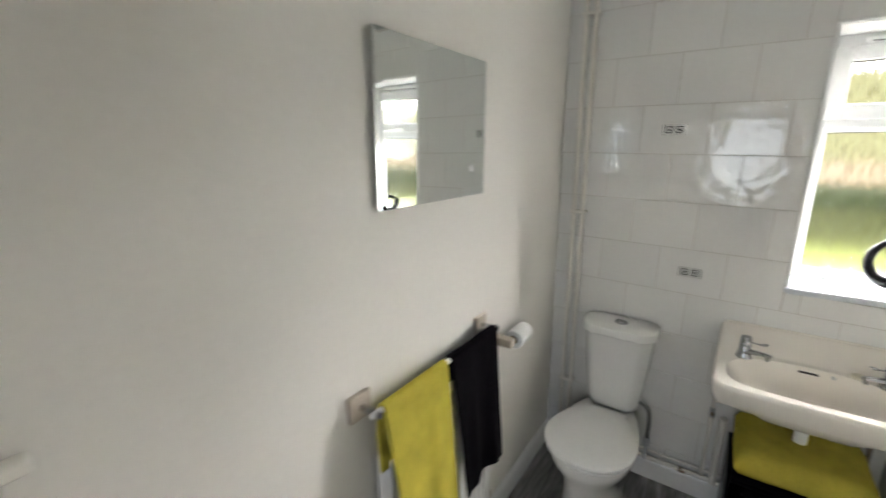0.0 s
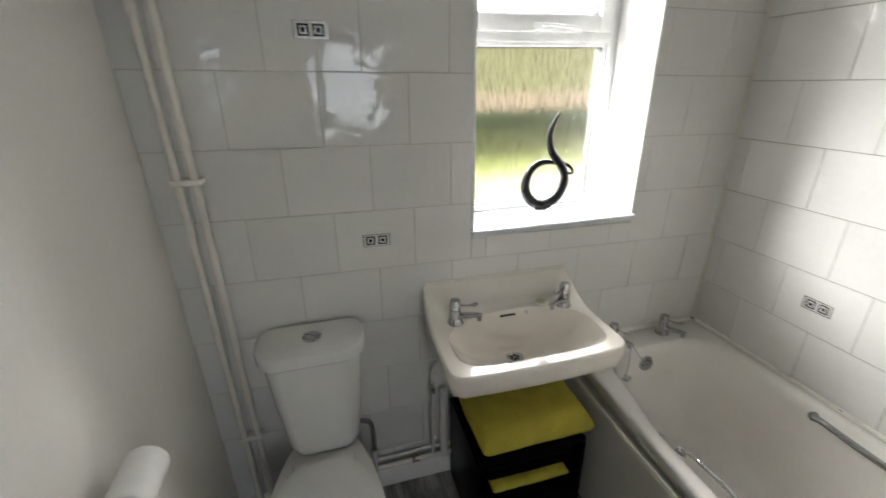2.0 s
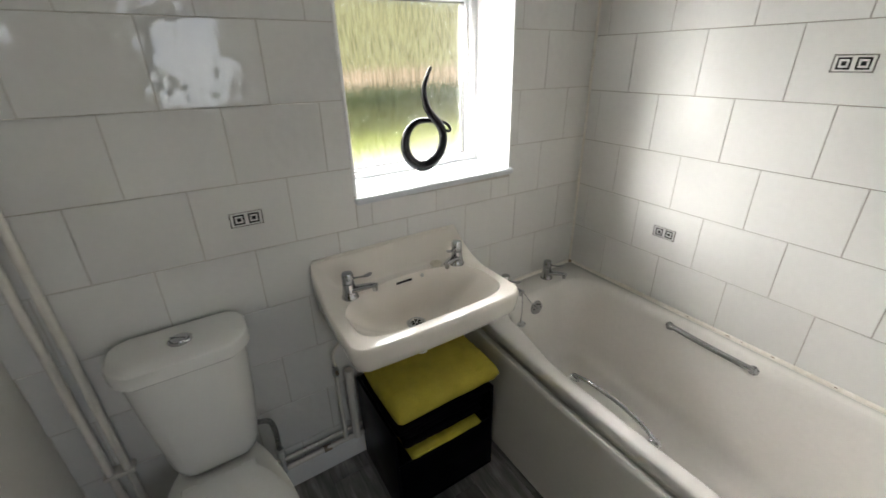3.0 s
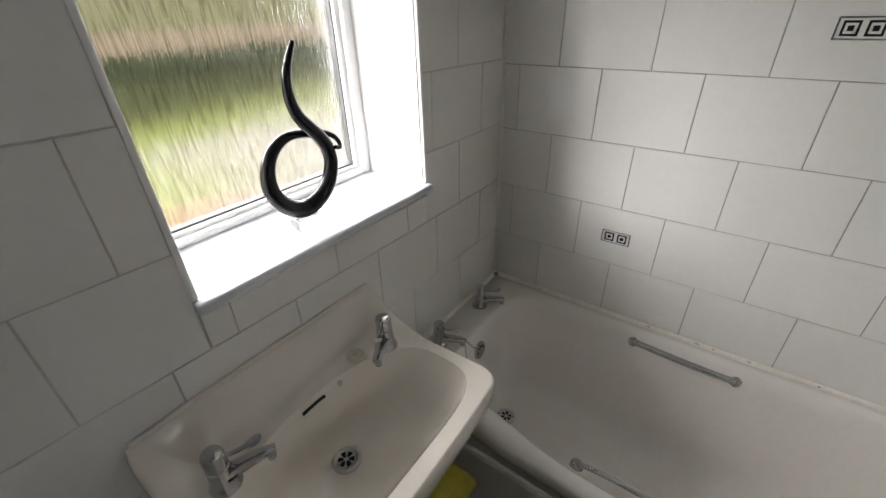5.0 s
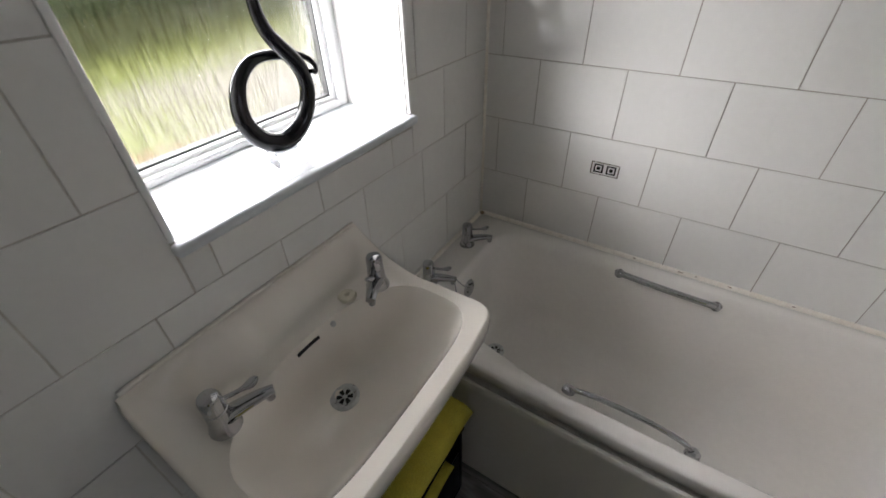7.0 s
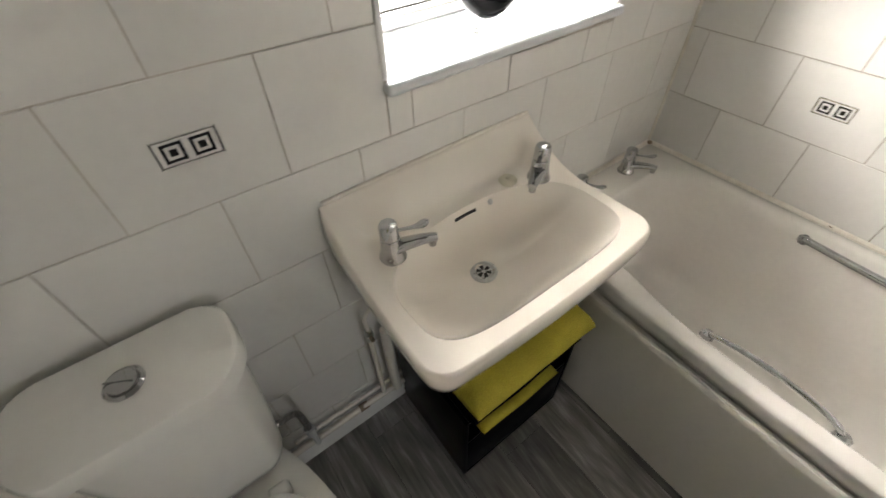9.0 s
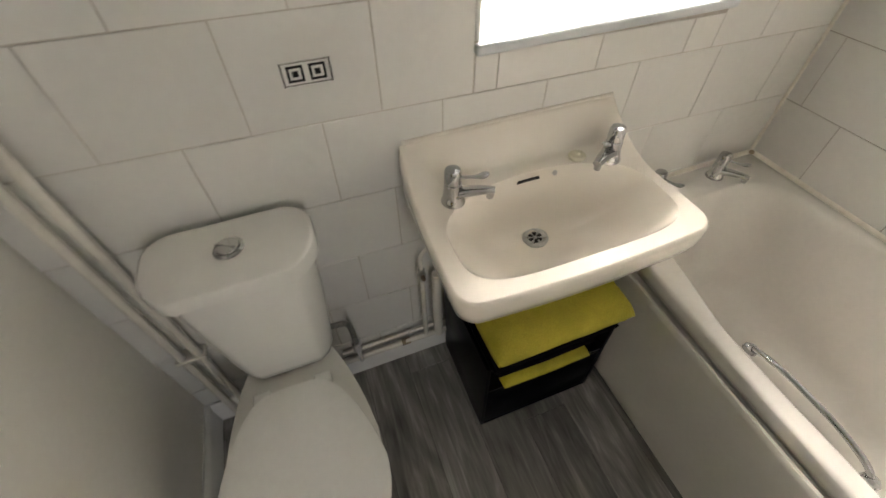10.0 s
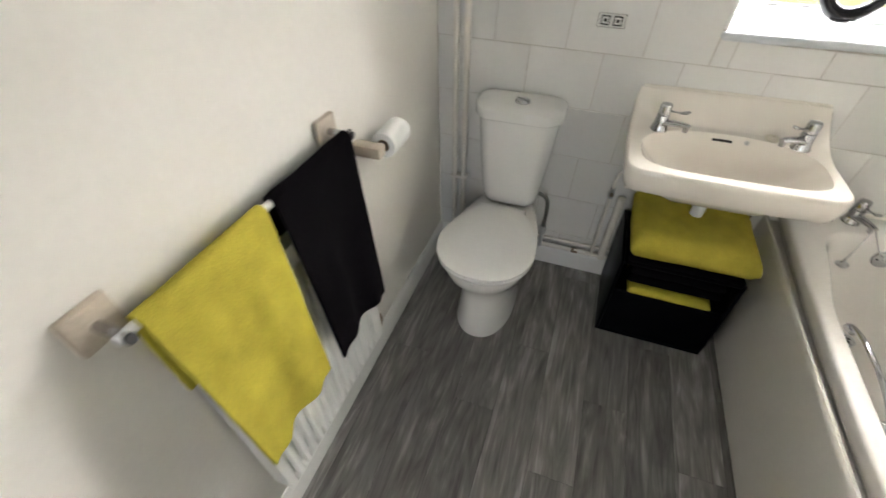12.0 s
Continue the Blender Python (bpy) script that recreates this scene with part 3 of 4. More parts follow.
def grating(cx, cy, z, r0, r1, w):
    """Six slots round the middle of a waste grating."""
    bm = bmesh.new()
    for k in range(6):
        a = radians(60 * k + 12)
        tube([(cx + r * math.cos(a), cy + r * math.sin(a), z) for r in (r0, (r0 + r1) / 2, r1)], [0.55 * w, w, 1.25 * w], 8, bm, 0.3)
    return bm


slots = grating(BCX, -0.170, dz + 0.0024, 0.0055, 0.0175, 0.0042)
part("waste_holes", slots, M_DARK, basin, "dark drain holes")
part("overflow", tube([(BCX - 0.002 + d, -0.0995 - 1.6 * d * d, 0.788) for d in (-0.029, -0.015, 0.0, 0.015, 0.029)], 0.0042, 12), M_DARK, basin, "dark overflow slot")
part("chain_stay", lathe([(0, 0), (0.006, 0), (0.007, 0.003), (0.003, 0.006), (0, 0.006)], (1.131, -0.104, 0.792), (0, -0.8, 0.6), 14), M_STEEL, basin, "small steel chain stay")
part("tail_pipe", lathe([(0.0, 0.0), (0.021, 0.0), (0.021, 0.05), (0.03, 0.052), (0.03, 0.085), (0.0, 0.085)], (BCX, BCY + 0.03, 0.556)), M_UPVC, basin, "white plastic waste trap")
for x in (0.800, 1.306):
    part("bracket", box(x - 0.011, x + 0.011, -0.338, -0.003, 0.690, 0.735, 0.009, 3), M_CREAM, basin, "ivory support ear below the rim")
sealer = bmesh.new()
tube([(BX0 + 0.012, -0.004, 0.902), (1.05, -0.004, 0.904), (BX1 - 0.012, -0.004, 0.902)], 0.005, 8, sealer)
part("sealant", sealer, M_SEALANT, basin, "yellowed sealant bead")
pillar_tap("basin_tap", 0.861, -0.122, basin_top(0.861, -0.122) - 0.001, 0.89, -0.46, 0.92, "chrome lever pillar tap on the basin", "basin taps")
pillar_tap("basin_tap", 1.267, -0.122, basin_top(1.267, -0.122) - 0.001, -0.85, -0.53, 0.92, "chrome lever pillar tap on the basin", "basin taps")
plug = thing("plug", (1.196, -0.092, basin_top(1.196, -0.092)), "small ivory rubber plug on the basin ledge", "plug")
part("disc", lathe([(0, 0), (0.019, 0), (0.022, 0.006), (0.018, 0.011), (0.006, 0.012), (0.004, 0.016), (0, 0.0165)], (1.196, -0.092, basin_top(1.196, -0.092))), M_SOAP, plug)

# ---- toilet ----
TX = 0.387
toilet = thing("toilet", (TX, -0.3, 0.0), "white close-coupled toilet with its lid closed", "toilet")


def egg(cx, yb, yf, hw, z, back=0.8, n=56, p=2.2):
    ym = yb + (yf - yb) * 0.55
    pts = []
    for i in range(n):
        a = 2 * math.pi * i / n
        c, s = math.cos(a), math.sin(a)
        if s <= 0:
            x, y = hw * math.copysign(abs(c) ** (2 / p), c), ym + (yf - ym) * abs(s) ** (2 / p)
        else:
            w = hw * (1 - (1 - back) * s)
            x, y = w * math.copysign(abs(c) ** 0.45, c), ym + (yb - ym) * s ** 0.85
        pts.append(Vector((cx + x, y, z)))
    return pts


pan = loft([egg(TX, -0.06, -0.566, 0.125, 0.0, 0.95), egg(TX, -0.06, -0.566, 0.122, 0.02, 0.95), egg(TX, -0.06, -0.550, 0.113, 0.12, 0.95), egg(TX, -0.06, -0.550, 0.116, 0.20, 0.95),
            egg(TX, -0.06, -0.575, 0.140, 0.28, 0.85), egg(TX, -0.06, -0.625, 0.168, 0.345, 0.75), egg(TX, -0.07, -0.64, 0.176, 0.385, 0.72), egg(TX, -0.07, -0.64, 0.176, 0.402, 0.72), egg(TX, -0.08, -0.62, 0.16, 0.408, 0.72)])
part("pan", pan, M_CHINA, toilet, smooth=50)
part("seat", loft([egg(TX, -0.222, -0.642, 0.176, 0.408, 0.70), egg(TX, -0.218, -0.646, 0.180, 0.414, 0.70), egg(TX, -0.218, -0.646, 0.180, 0.422, 0.70), egg(TX, -0.226, -0.640, 0.174, 0.425, 0.70)]), M_GLOSS, toilet)
part("lid", loft([egg(TX, -0.228, -0.644, 0.177, 0.4265, 0.70), egg(TX, -0.221, -0.649, 0.182, 0.432, 0.70), egg(TX, -0.223, -0.648, 0.181, 0.441, 0.70), egg(TX, -0.238, -0.632, 0.166, 0.447, 0.70), egg(TX, -0.285, -0.57, 0.11, 0.450, 0.8), egg(TX, -0.36, -0.48, 0.04, 0.451, 0.9)]), M_GLOSS, toilet, "white plastic lid")
for sx in (-0.075, 0.075):
    part("hinge", box(TX + sx - 0.022, TX + sx + 0.022, -0.240, -0.205, 0.408, 0.432, 0.008, 3), M_GLOSS, toilet, "white plastic hinge")


def tank_loop(hw, yb, yf, z, r=0.03, bow=0.02, n=40):
    """A D-shaped loop: flat at the back, bowed at the front."""
    pts = []
    cx = TX + 0.008
    for q in round_rect(cx, (yb + yf) / 2, hw, (yb - yf) / 2, r, z, 8):
        if q.y < (yb + yf) / 2:
            q.y -= bow * (1 - min(1, abs(q.x - cx) / hw) ** 2)
        pts.append(q)
    return pts


part("cistern", loft([tank_loop(0.080, -0.03, -0.150, 0.404, 0.03, 0.008), tank_loop(0.096, -0.03, -0.156, 0.412, 0.035, 0.012), tank_loop(0.110, -0.028, -0.163, 0.428, 0.04, 0.016), tank_loop(0.117, -0.025, -0.166, 0.455, 0.042, 0.02), tank_loop(0.123, -0.025, -0.166, 0.50, 0.045, 0.024), tank_loop(0.138, -0.025, -0.166, 0.62, 0.05, 0.03), tank_loop(0.151, -0.028, -0.168, 0.788, 0.054, 0.034)]), M_CHINA, toilet, smooth=50)
lid = part("cistern_lid", loft([tank_loop(0.150, -0.028, -0.166, 0.7885, 0.054, 0.034), tank_loop(0.162, -0.022, -0.177, 0.7890, 0.058, 0.046), tank_loop(0.165, -0.021, -0.180, 0.793, 0.058, 0.047), tank_loop(0.165, -0.021, -0.180, 0.820, 0.058, 0.047), tank_loop(0.163, -0.023, -0.178, 0.8275, 0.057, 0.046), tank_loop(0.157, -0.027, -0.172, 0.832, 0.052, 0.045), tank_loop(0.10, -0.04, -0.14, 0.835, 0.03, 0.022)]), M_CHINA, toilet, smooth=32)
part("flush_button", lathe([(0, 0), (0.029, 0), (0.029, 0.004), (0.025, 0.008), (0.022, 0.007), (0.021, 0.010), (0.012, 0.012), (0, 0.0125)], (TX + 0.012, -0.114, 0.833), n=28), M_CHROME, lid, "chrome dual flush button")
part("button_split", tube([(TX - 0.010, -0.104, 0.8452), (TX + 0.026, -0.124, 0.8452)], 0.0012, 6), M_SEAL, lid)

# ---- bath ----
bath = thing("bath", (1.69, -0.85, 0.0), "ivory bath with chrome grips and side panel", "bath")
RX0, RX1, RY0, RY1, RZ = 1.372, 2.019, -1.716, -0.004, 0.548


def bow(y):
    """How far the bath's long side swells towards the room."""
    return 0.030 * max(0.0, 1 - ((y + 0.86) / 0.86) ** 2)


def tub(x0, x1, y0, y1, r, z, swell=0.0, r2=None, n=10, m=24, pinch=0.0):
    """A rounded oblong loop whose long room side may swell."""
    pts = []
    cx = (x0 + x1) / 2
    for sx, sy, a0 in ((1, 1, 0), (-1, 1, 90), (-1, -1, 180), (1, -1, 270)):
        rx = r2 if r2 and sx < 0 and sy > 0 else r
        px, py = (x1 if sx > 0 else x0) - sx * rx, (y1 if sy > 0 else y0) - sy * rx
        for i in range(n + 1):
            a = radians(a0 + 90 * i / n)
            pts.append(Vector((px + rx * math.cos(a), py + rx * math.sin(a), z)))
        if (sx, sy) in ((-1, 1), (1, -1)):
            ya = pts[-1].y
            yb = y0 + r if sy > 0 else y1 - r
            for i in range(1, m):
                pts.append(Vector((x0 if sx < 0 else x1, ya + (yb - ya) * i / m, z)))
    for p in pts:
        if p.x < cx:
            near = min(1.0, (cx - p.x) / (cx - x0))
            p.x += (pinch * smooth(-0.56, -0.24, p.y) - swell * bow(p.y)) * near
    return pts


shell = loft([tub(RX0 + 0.030, RX1, RY0, RY1, 0.012, 0.44, 1), tub(RX0 + 0.028, RX1, RY0, RY1, 0.012, 0.488, 1), tub(RX0 + 0.010, RX1, RY0, RY1, 0.012, 0.492, 1), tub(RX0 + 0.005, RX1, RY0, RY1, 0.012, 0.498, 1), tub(RX0 + 0.001, RX1, RY0, RY1, 0.014, RZ - 0.012, 1), tub(RX0 + 0.003, RX1, RY0, RY1, 0.014, RZ - 0.005, 1), tub(RX0 + 0.010, RX1 - 0.004, RY0 + 0.004, RY1 - 0.004, 0.014, RZ, 1),
              tub(1.408, 1.974, -1.62, -0.120, 0.13, RZ + 0.001, 0.8, 0.13, pinch=0.045), tub(1.413, 1.968, -1.613, -0.126, 0.13, RZ - 0.003, 0.8, 0.13, pinch=0.045), tub(1.419, 1.960, -1.607, -0.134, 0.13, RZ - 0.013, 0.76, 0.13, pinch=0.044), tub(1.425, 1.950, -1.60, -0.142, 0.13, RZ - 0.035, 0.7, 0.13, pinch=0.042), tub(1.446, 1.927, -1.54, -0.16, 0.13, 0.40, 0.45, 0.14, pinch=0.03),
              tub(1.475, 1.905, -1.45, -0.175, 0.145, 0.26, 0.1, 0.17), tub(1.495, 1.885, -1.39, -0.19, 0.14, 0.205, 0.05), tub(1.53, 1.85, -1.34, -0.21, 0.12, 0.182), tub(1.60, 1.78, -1.2, -0.25, 0.08, 0.176)], cap0=False)
part("tub", shell, M_BATH, bath, smooth=50)
side = bmesh.new()


def panel_section(y):
    top_x = RX0 - 0.030 - 0.35 * bow(y)
    face = [(1.335 + (top_x - 1.335) * (z / 0.462) ** 1.6, z) for z in (0.004, 0.10, 0.20, 0.30, 0.38, 0.43, 0.462)]
    back_x = max(top_x + 0.016, 1.362)
    return [Vector((x, y, z)) for x, z in [(1.362, 0.0)] + face + [(top_x + 0.001, 0.474), (top_x + 0.005, 0.481), (top_x + 0.012, 0.483), (top_x + 0.018, 0.478), (top_x + 0.022, 0.464), (RX0 + 0.026 - bow(y), 0.462), (RX0 + 0.026 - bow(y), 0.452), (top_x + 0.022, 0.446), (1.376, 0.20), (1.376, 0.0)]]


loft([panel_section(-1.716 + 1.712 * k / 24) for k in range(25)], bm=side)
part("side_panel", side, M_PANEL, bath, "ivory plastic side panel", 40)


def grip(points, r, flat=1.0):
    g = part("grip", tube(spline(points, 6), r, 14, flat=flat), M_CHROME, bath, "chrome grab handle")
    for p in (points[0], points[-1]):
        part("grip_foot", lathe([(0, -0.006), (0.017, -0.006), (0.016, 0.004), (0.010, 0.010), (0, 0.011)], p, (0.3 if p[0] < 1.7 else -0.5, 0, 0.9), 18), M_CHROME, g)


grip([(1.421, -0.574, 0.536), (1.412, -0.592, 0.557), (1.405, -0.65, 0.576), (1.402, -0.73, 0.581), (1.402, -0.79, 0.575), (1.406, -0.838, 0.557), (1.411, -0.860, 0.530)], 0.0066)
grip([(1.956, -0.574, 0.522), (1.945, -0.592, 0.528), (1.940, -0.72, 0.526), (1.941, -0.845, 0.524), (1.953, -0.866, 0.518)], 0.0105)
part("waste", lathe([(0, -0.004), (0.033, -0.004), (0.034, 0.003), (0.026, 0.006), (0.018, 0.002), (0, 0.001)], (1.69, -0.255, 0.183), n=28), M_STEEL, bath, "chrome waste grating")
wh = grating(1.69, -0.255, 0.1862, 0.006, 0.019, 0.0045)
part("waste_holes", wh, M_DARK, bath, "dark drain holes")
rose = part("overflow_rose", lathe([(0, 0), (0.031, 0), (0.033, 0.004), (0.029, 0.010), (0.012, 0.012), (0, 0.013)], (1.666, -0.143, 0.480), (0, -1, 0.1), 26), M_CHROME, bath, "chrome overflow rose")
rh = bmesh.new()
for k in range(8):
    a = radians(45 * k)
    lathe([(0, 0), (0.0035, 0), (0.0035, 0.001), (0, 0.001)], (1.666 + 0.019 * math.cos(a), -0.154, 0.481 + 0.019 * math.sin(a)), (0, -1, 0.1), 8, rh)
part("rose_holes", rh, M_DARK, rose)
chain = bmesh.new()
link = lambda a, b, n: [Vector(a).lerp(Vector(b), i / n) + Vector((0, -0.006 * math.sin(math.pi * i / n), -0.01 * math.sin(math.pi * i / n))) for i in range(n + 1)]
for seg in (link((1.666, -0.156, 0.480), (1.586, -0.136, 0.588), 26), link((1.586, -0.136, 0.588), (1.566, -0.158, 0.455), 34)):
    for p in seg:
        lathe([(0, -0.0028), (0.0024, -0.001), (0.0024, 0.001), (0, 0.0028)], p, n=6, bm=chain)
part("bead_chain", chain, M_CHROME, bath, "chrome ball chain")
part("bath_plug", lathe([(0, 0), (0.020, 0), (0.022, 0.006), (0.021, 0.010), (0.006, 0.012), (0.004, 0.022), (0, 0.023)], (1.566, -0.158, 0.437), (0.15, -0.1, 1), 22), M_STEEL, bath, "hanging chrome bath plug")
bead = bmesh.new()
tube([(XR - 0.003, -0.006, RZ - 0.001), (XR - 0.004, -0.8, RZ - 0.001), (XR - 0.003, -1.70, RZ - 0.001)], 0.0105, 10, bead)
tube([(1.38, -0.004, RZ - 0.001), (1.70, -0.004, RZ - 0.001), (XR - 0.004, -0.004, RZ - 0.001)], 0.0100, 10, bead)
part("sealant", bead, M_SEALANT, bath, "yellowed sealant bead")
part("sealant_mould", lathe([(0, 0), (0.010, 0), (0.008, 0.006), (0, 0.009)], (XR - 0.014, -0.014, RZ + 0.004), n=10), M_COPPER, bath, "brown blob of old sealant")
for y, w in ((-0.60, 0.010), (-0.745, 0.016), (-0.79, 0.007), (-0.885, 0.012), (-1.05, 0.009)):
    part("mould_fleck", tube([(XR - 0.0105, y - w / 2, RZ + 0.0075), (XR - 0.0108, y, RZ + 0.0078), (XR - 0.0105, y + w / 2, RZ + 0.0075)], [0.0008, 0.0017, 0.0008], 6), M_COPPER, bath, "dark mould fleck on the sealant")
solid("trim", tube([(XR - 0.001, -0.002, RZ + 0.004), (XR - 0.001, -0.002, 1.4), (XR - 0.001, -0.002, ZC - 0.001)], 0.006, 8), M_SEALANT, "pale sealant bead in the tiled corner", "trim", S)
pillar_tap("bath_tap", 1.560, -0.058, RZ, 0.25, -0.95, 0.92, "dull chrome lever bath tap", "bath taps")
pillar_tap("bath_tap", 1.804, -0.062, RZ, 0.42, -0.90, 0.92, "dull chrome lever bath tap", "bath taps")

# ---- storage cube and folded towels under the basin ----
cube = thing("storage_cube", (1.08, -0.17, 0.0), "glossy black open-fronted storage cube", "storage box")
CX0, CX1, CY0, CY1, CZ = 0.864, 1.268, -0.352, -0.03, 0.405
part("side", box(CX0, CX0 + 0.012, CY0, CY1, 0.0, CZ, 0.002), M_BOX, cube)
part("side", box(CX1 - 0.012, CX1, CY0, CY1, 0.0, CZ, 0.002), M_BOX, cube)
part("top", box(CX0 + 0.012, CX1 - 0.012, CY0, CY1, CZ - 0.012, CZ, 0.002), M_BOX, cube)
part("back", box(CX0 + 0.012, CX1 - 0.012, CY1 - 0.01, CY1, 0.0, CZ - 0.012, 0), M_BOX, cube)
part("bottom", box(CX0 + 0.012, CX1 - 0.012, CY0, CY1 - 0.01, 0.0, 0.012, 0.002), M_BOX, cube)
part("shelf", box(CX0 + 0.012, CX1 - 0.012, CY0 + 0.004, CY1 - 0.01, 0.246, 0.258, 0.002), M_BOX, cube)
part("lower_front", box(CX0 + 0.012, CX1 - 0.012, CY0 + 0.002, CY0 + 0.012, 0.012, 0.246, 0.002), M_BOX, cube)


def folded_towel(name, x0, x1, y0, y1, z0, z1, folds, mat, label, seed):
    ob = thing(name, ((x0 + x1) / 2, (y0 + y1) / 2, z0), label, "towel", "folded towels")
    h = (z1 - z0) / folds
    rng = random.Random(seed)
    bm = bmesh.new()
    for f in range(folds):
        za, zb = z0 + f * h, z0 + (f + 1) * h
        r = h * 0.5
        nx, ny = 22, 20
        dx0, dx1, dy = rng.uniform(0, 0.012), rng.uniform(0, 0.012), rng.uniform(0, 0.012)
        prof = [(y1 - r + r * math.sin(math.pi * k / 6), za + r - r * math.cos(math.pi * k / 6)) for k in range(7)]
        prof += [(y1 - r + (y0 + dy + r - y1 + r) * k / ny, zb) for k in range(1, ny)]
        prof += [(y0 + dy + r - r * math.sin(math.pi * k / 6), za + r + r * math.cos(math.pi * k / 6)) for k in range(7)]
        prof += [(y0 + dy + r + (y1 - r - y0 - dy - r) * k / ny, za) for k in range(1, ny)]
        loops = []
        for i in range(nx + 1):
            u = i / nx
            x = x0 + dx0 + (x1 - dx1 - x0 - dx0) * u
            squeeze = 1 - 0.55 * (1 - smooth(0.0, 0.05, min(u, 1 - u)))
            loop = []
            for y, z in prof:
                w = 0.008 * noise.noise(Vector((x * 9, y * 7, seed + f))) + 0.003 * noise.noise(Vector((x * 40, y * 40, seed)))
                sag = -0.010 * smooth(y1 - 0.2, y0, y) * (1 if name == "folded_towel" else 0.3) * smooth(0.0, 1.0, abs(2 * u - 1)) * 0.6
                mid = (za + zb) / 2
                top_w = w if z > mid else 0.3 * w
                loop.append(Vector((x + 0.004 * noise.noise(Vector((y * 7, z * 30, seed))), y + 0.006 * noise.noise(Vector((x * 8, f, seed))), mid + (z - mid) * squeeze + top_w + sag * (1 if f else 0.6))))
            loops.append(loop)
        loft(loops, bm=bm)
    part("cloth", bm, mat, ob, smooth=70)
    return ob


folded_towel("folded_towel", 0.876, 1.258, -0.372, -0.06, CZ + 0.001, 0.443, 2, M_BLACKT, "folded black towel on the storage cube", 3)
folded_towel("folded_towel", 0.866, 1.272, -0.396, -0.05, 0.446, 0.545, 1, M_YELLOW, "thick folded mustard yellow towel on top of the stack", 5)
folded_towel("folded_towel", 0.918, 1.215, -0.366, -0.06, 0.2585, 0.296, 1, M_YELLOW, "folded mustard yellow towel inside the cube", 8)
folded_towel("folded_towel", 0.905, 1.225, -0.346, -0.06, 0.2965, 0.375, 2, M_BLACKT, "folded black towel inside the cube", 9)

# ---- wall mirror ----
mirror = thing("mirror", (XL, -1.02, 1.65), "plain silver wall mirror with no surround", "mirror")
MT = Matrix.Translation((XL + 0.019, -1.055, 1.680)) @ Matrix.Rotation(radians(0.3), 4, "Z") @ Matrix.Rotation(radians(0.5), 4, "Y")
MW, MH = 0.253, 0.206
back = box(-0.009, -0.004, -MW + 0.004, MW - 0.004, -MH + 0.004, MH - 0.004)
gl = bmesh.new()
rect = lambda d, x: [Vector((x, -MW + d, -MH + d)), Vector((x, MW - d, -MH + d)), Vector((x, MW - d, MH - d)), Vector((x, -MW + d, MH - d))]
loft([rect(0, -0.0035), rect(0, -0.0008), rect(0.026, -0.0002)], bm=gl)
for m_ in (back, gl):
    bmesh.ops.transform(m_, matrix=MT, verts=m_.verts)
part("backing", back, M_SEAL, mirror, smooth=0)
part("glass", gl, M_MIRROR, mirror, "silvered glass", 1)
for dy in (-0.16, 0.16):
    part("spacer", box(XL + 0.0005, XL + 0.012 + (0.005 if dy > 0 else 0), -1.042 + dy - 0.01, -1.042 + dy + 0.01, 1.55, 1.57), M_UPVC, mirror)

# ---- radiator ----
rad = thing("radiator", (0.06, -1.06, 0.2), "white fluted panel radiator below the towel rail", "radiator")
RY0_, RY1_, RZ0_, RZ1_ = -1.352, -0.800, 0.195, 0.806
loops = []
pitch = 0.0333
n = int((RY1_ - RY0_ - 0.04) / pitch)
flute = [(RY0_ + 0.0, 0.0), (RY0_ + 0.018, 0.0)]
for k in range(n):
    a = RY0_ + 0.02 + k * pitch
    flute += [(a + 0.003, 0.0), (a + 0.009, -0.0135), (a + 0.018, -0.0135), (a + 0.024, 0.0)]
flute += [(RY1_ - 0.01, 0.0), (RY1_, 0.0)]
XF = 0.098
zs = [(RZ0_, 0.0), (RZ0_ + 0.008, 0.0), (RZ0_ + 0.024, 1.0), (RZ1_ - 0.05, 1.0), (RZ1_ - 0.03, 0.0), (RZ1_, 0.0)]
front = loft([[Vector((XF + d * w, y, z)) for y, d in flute] + [Vector((XF - 0.016, y, z)) for y in (RY1_, RY0_)] for z, w in zs])
part("front_panel", front, M_RAD, rad)
part("back_panel", box(0.050, 0.062, RY0_, RY1_, RZ0_, RZ1_, 0.004), M_RAD, rad)
part("top_grille", box(0.048, XF + 0.002, RY0_ - 0.002, RY1_ + 0.002, RZ1_ + 0.0005, RZ1_ + 0.012, 0.004), M_RAD, rad)
for y in (RY0_ - 0.003, RY1_ + 0.0005):
    part("end_cover", box(0.048, XF + 0.001, y, y + 0.0025, RZ0_ + 0.03, RZ1_ + 0.006), M_RAD, rad)
valve = part("valve", lathe([(0, 0), (0.008, 0), (0.008, 0.02), (0.013, 0.022), (0.013, 0.04), (0.010, 0.042), (0.010, 0.055), (0, 0.056)], (0.072, -0.765, 0.195)), M_COPPER, rad, "tarnished brass radiator valve")
part("union", lathe([(0, 0), (0.007, 0), (0.007, 0.012), (0.012, 0.013), (0.012, 0.026), (0, 0.027)], (0.072, -0.765, 0.225), (0, -1, 0), 12), M_STEEL, valve)
part("feed_pipe", tube(spline([(0.072, -0.765, 0.20), (0.070, -0.765, 0.185), (0.055, -0.765, 0.176), (XL, -0.765, 0.175)], 5), 0.0075, 12), M_GLOSS, rad, "white painted feed pipe")
for y in (-1.25, -0.9):
    part("wall_bracket", box(XL + 0.001, 0.050, y - 0.015, y + 0.015, 0.3, 0.7, 0.003), M_RAD, rad)

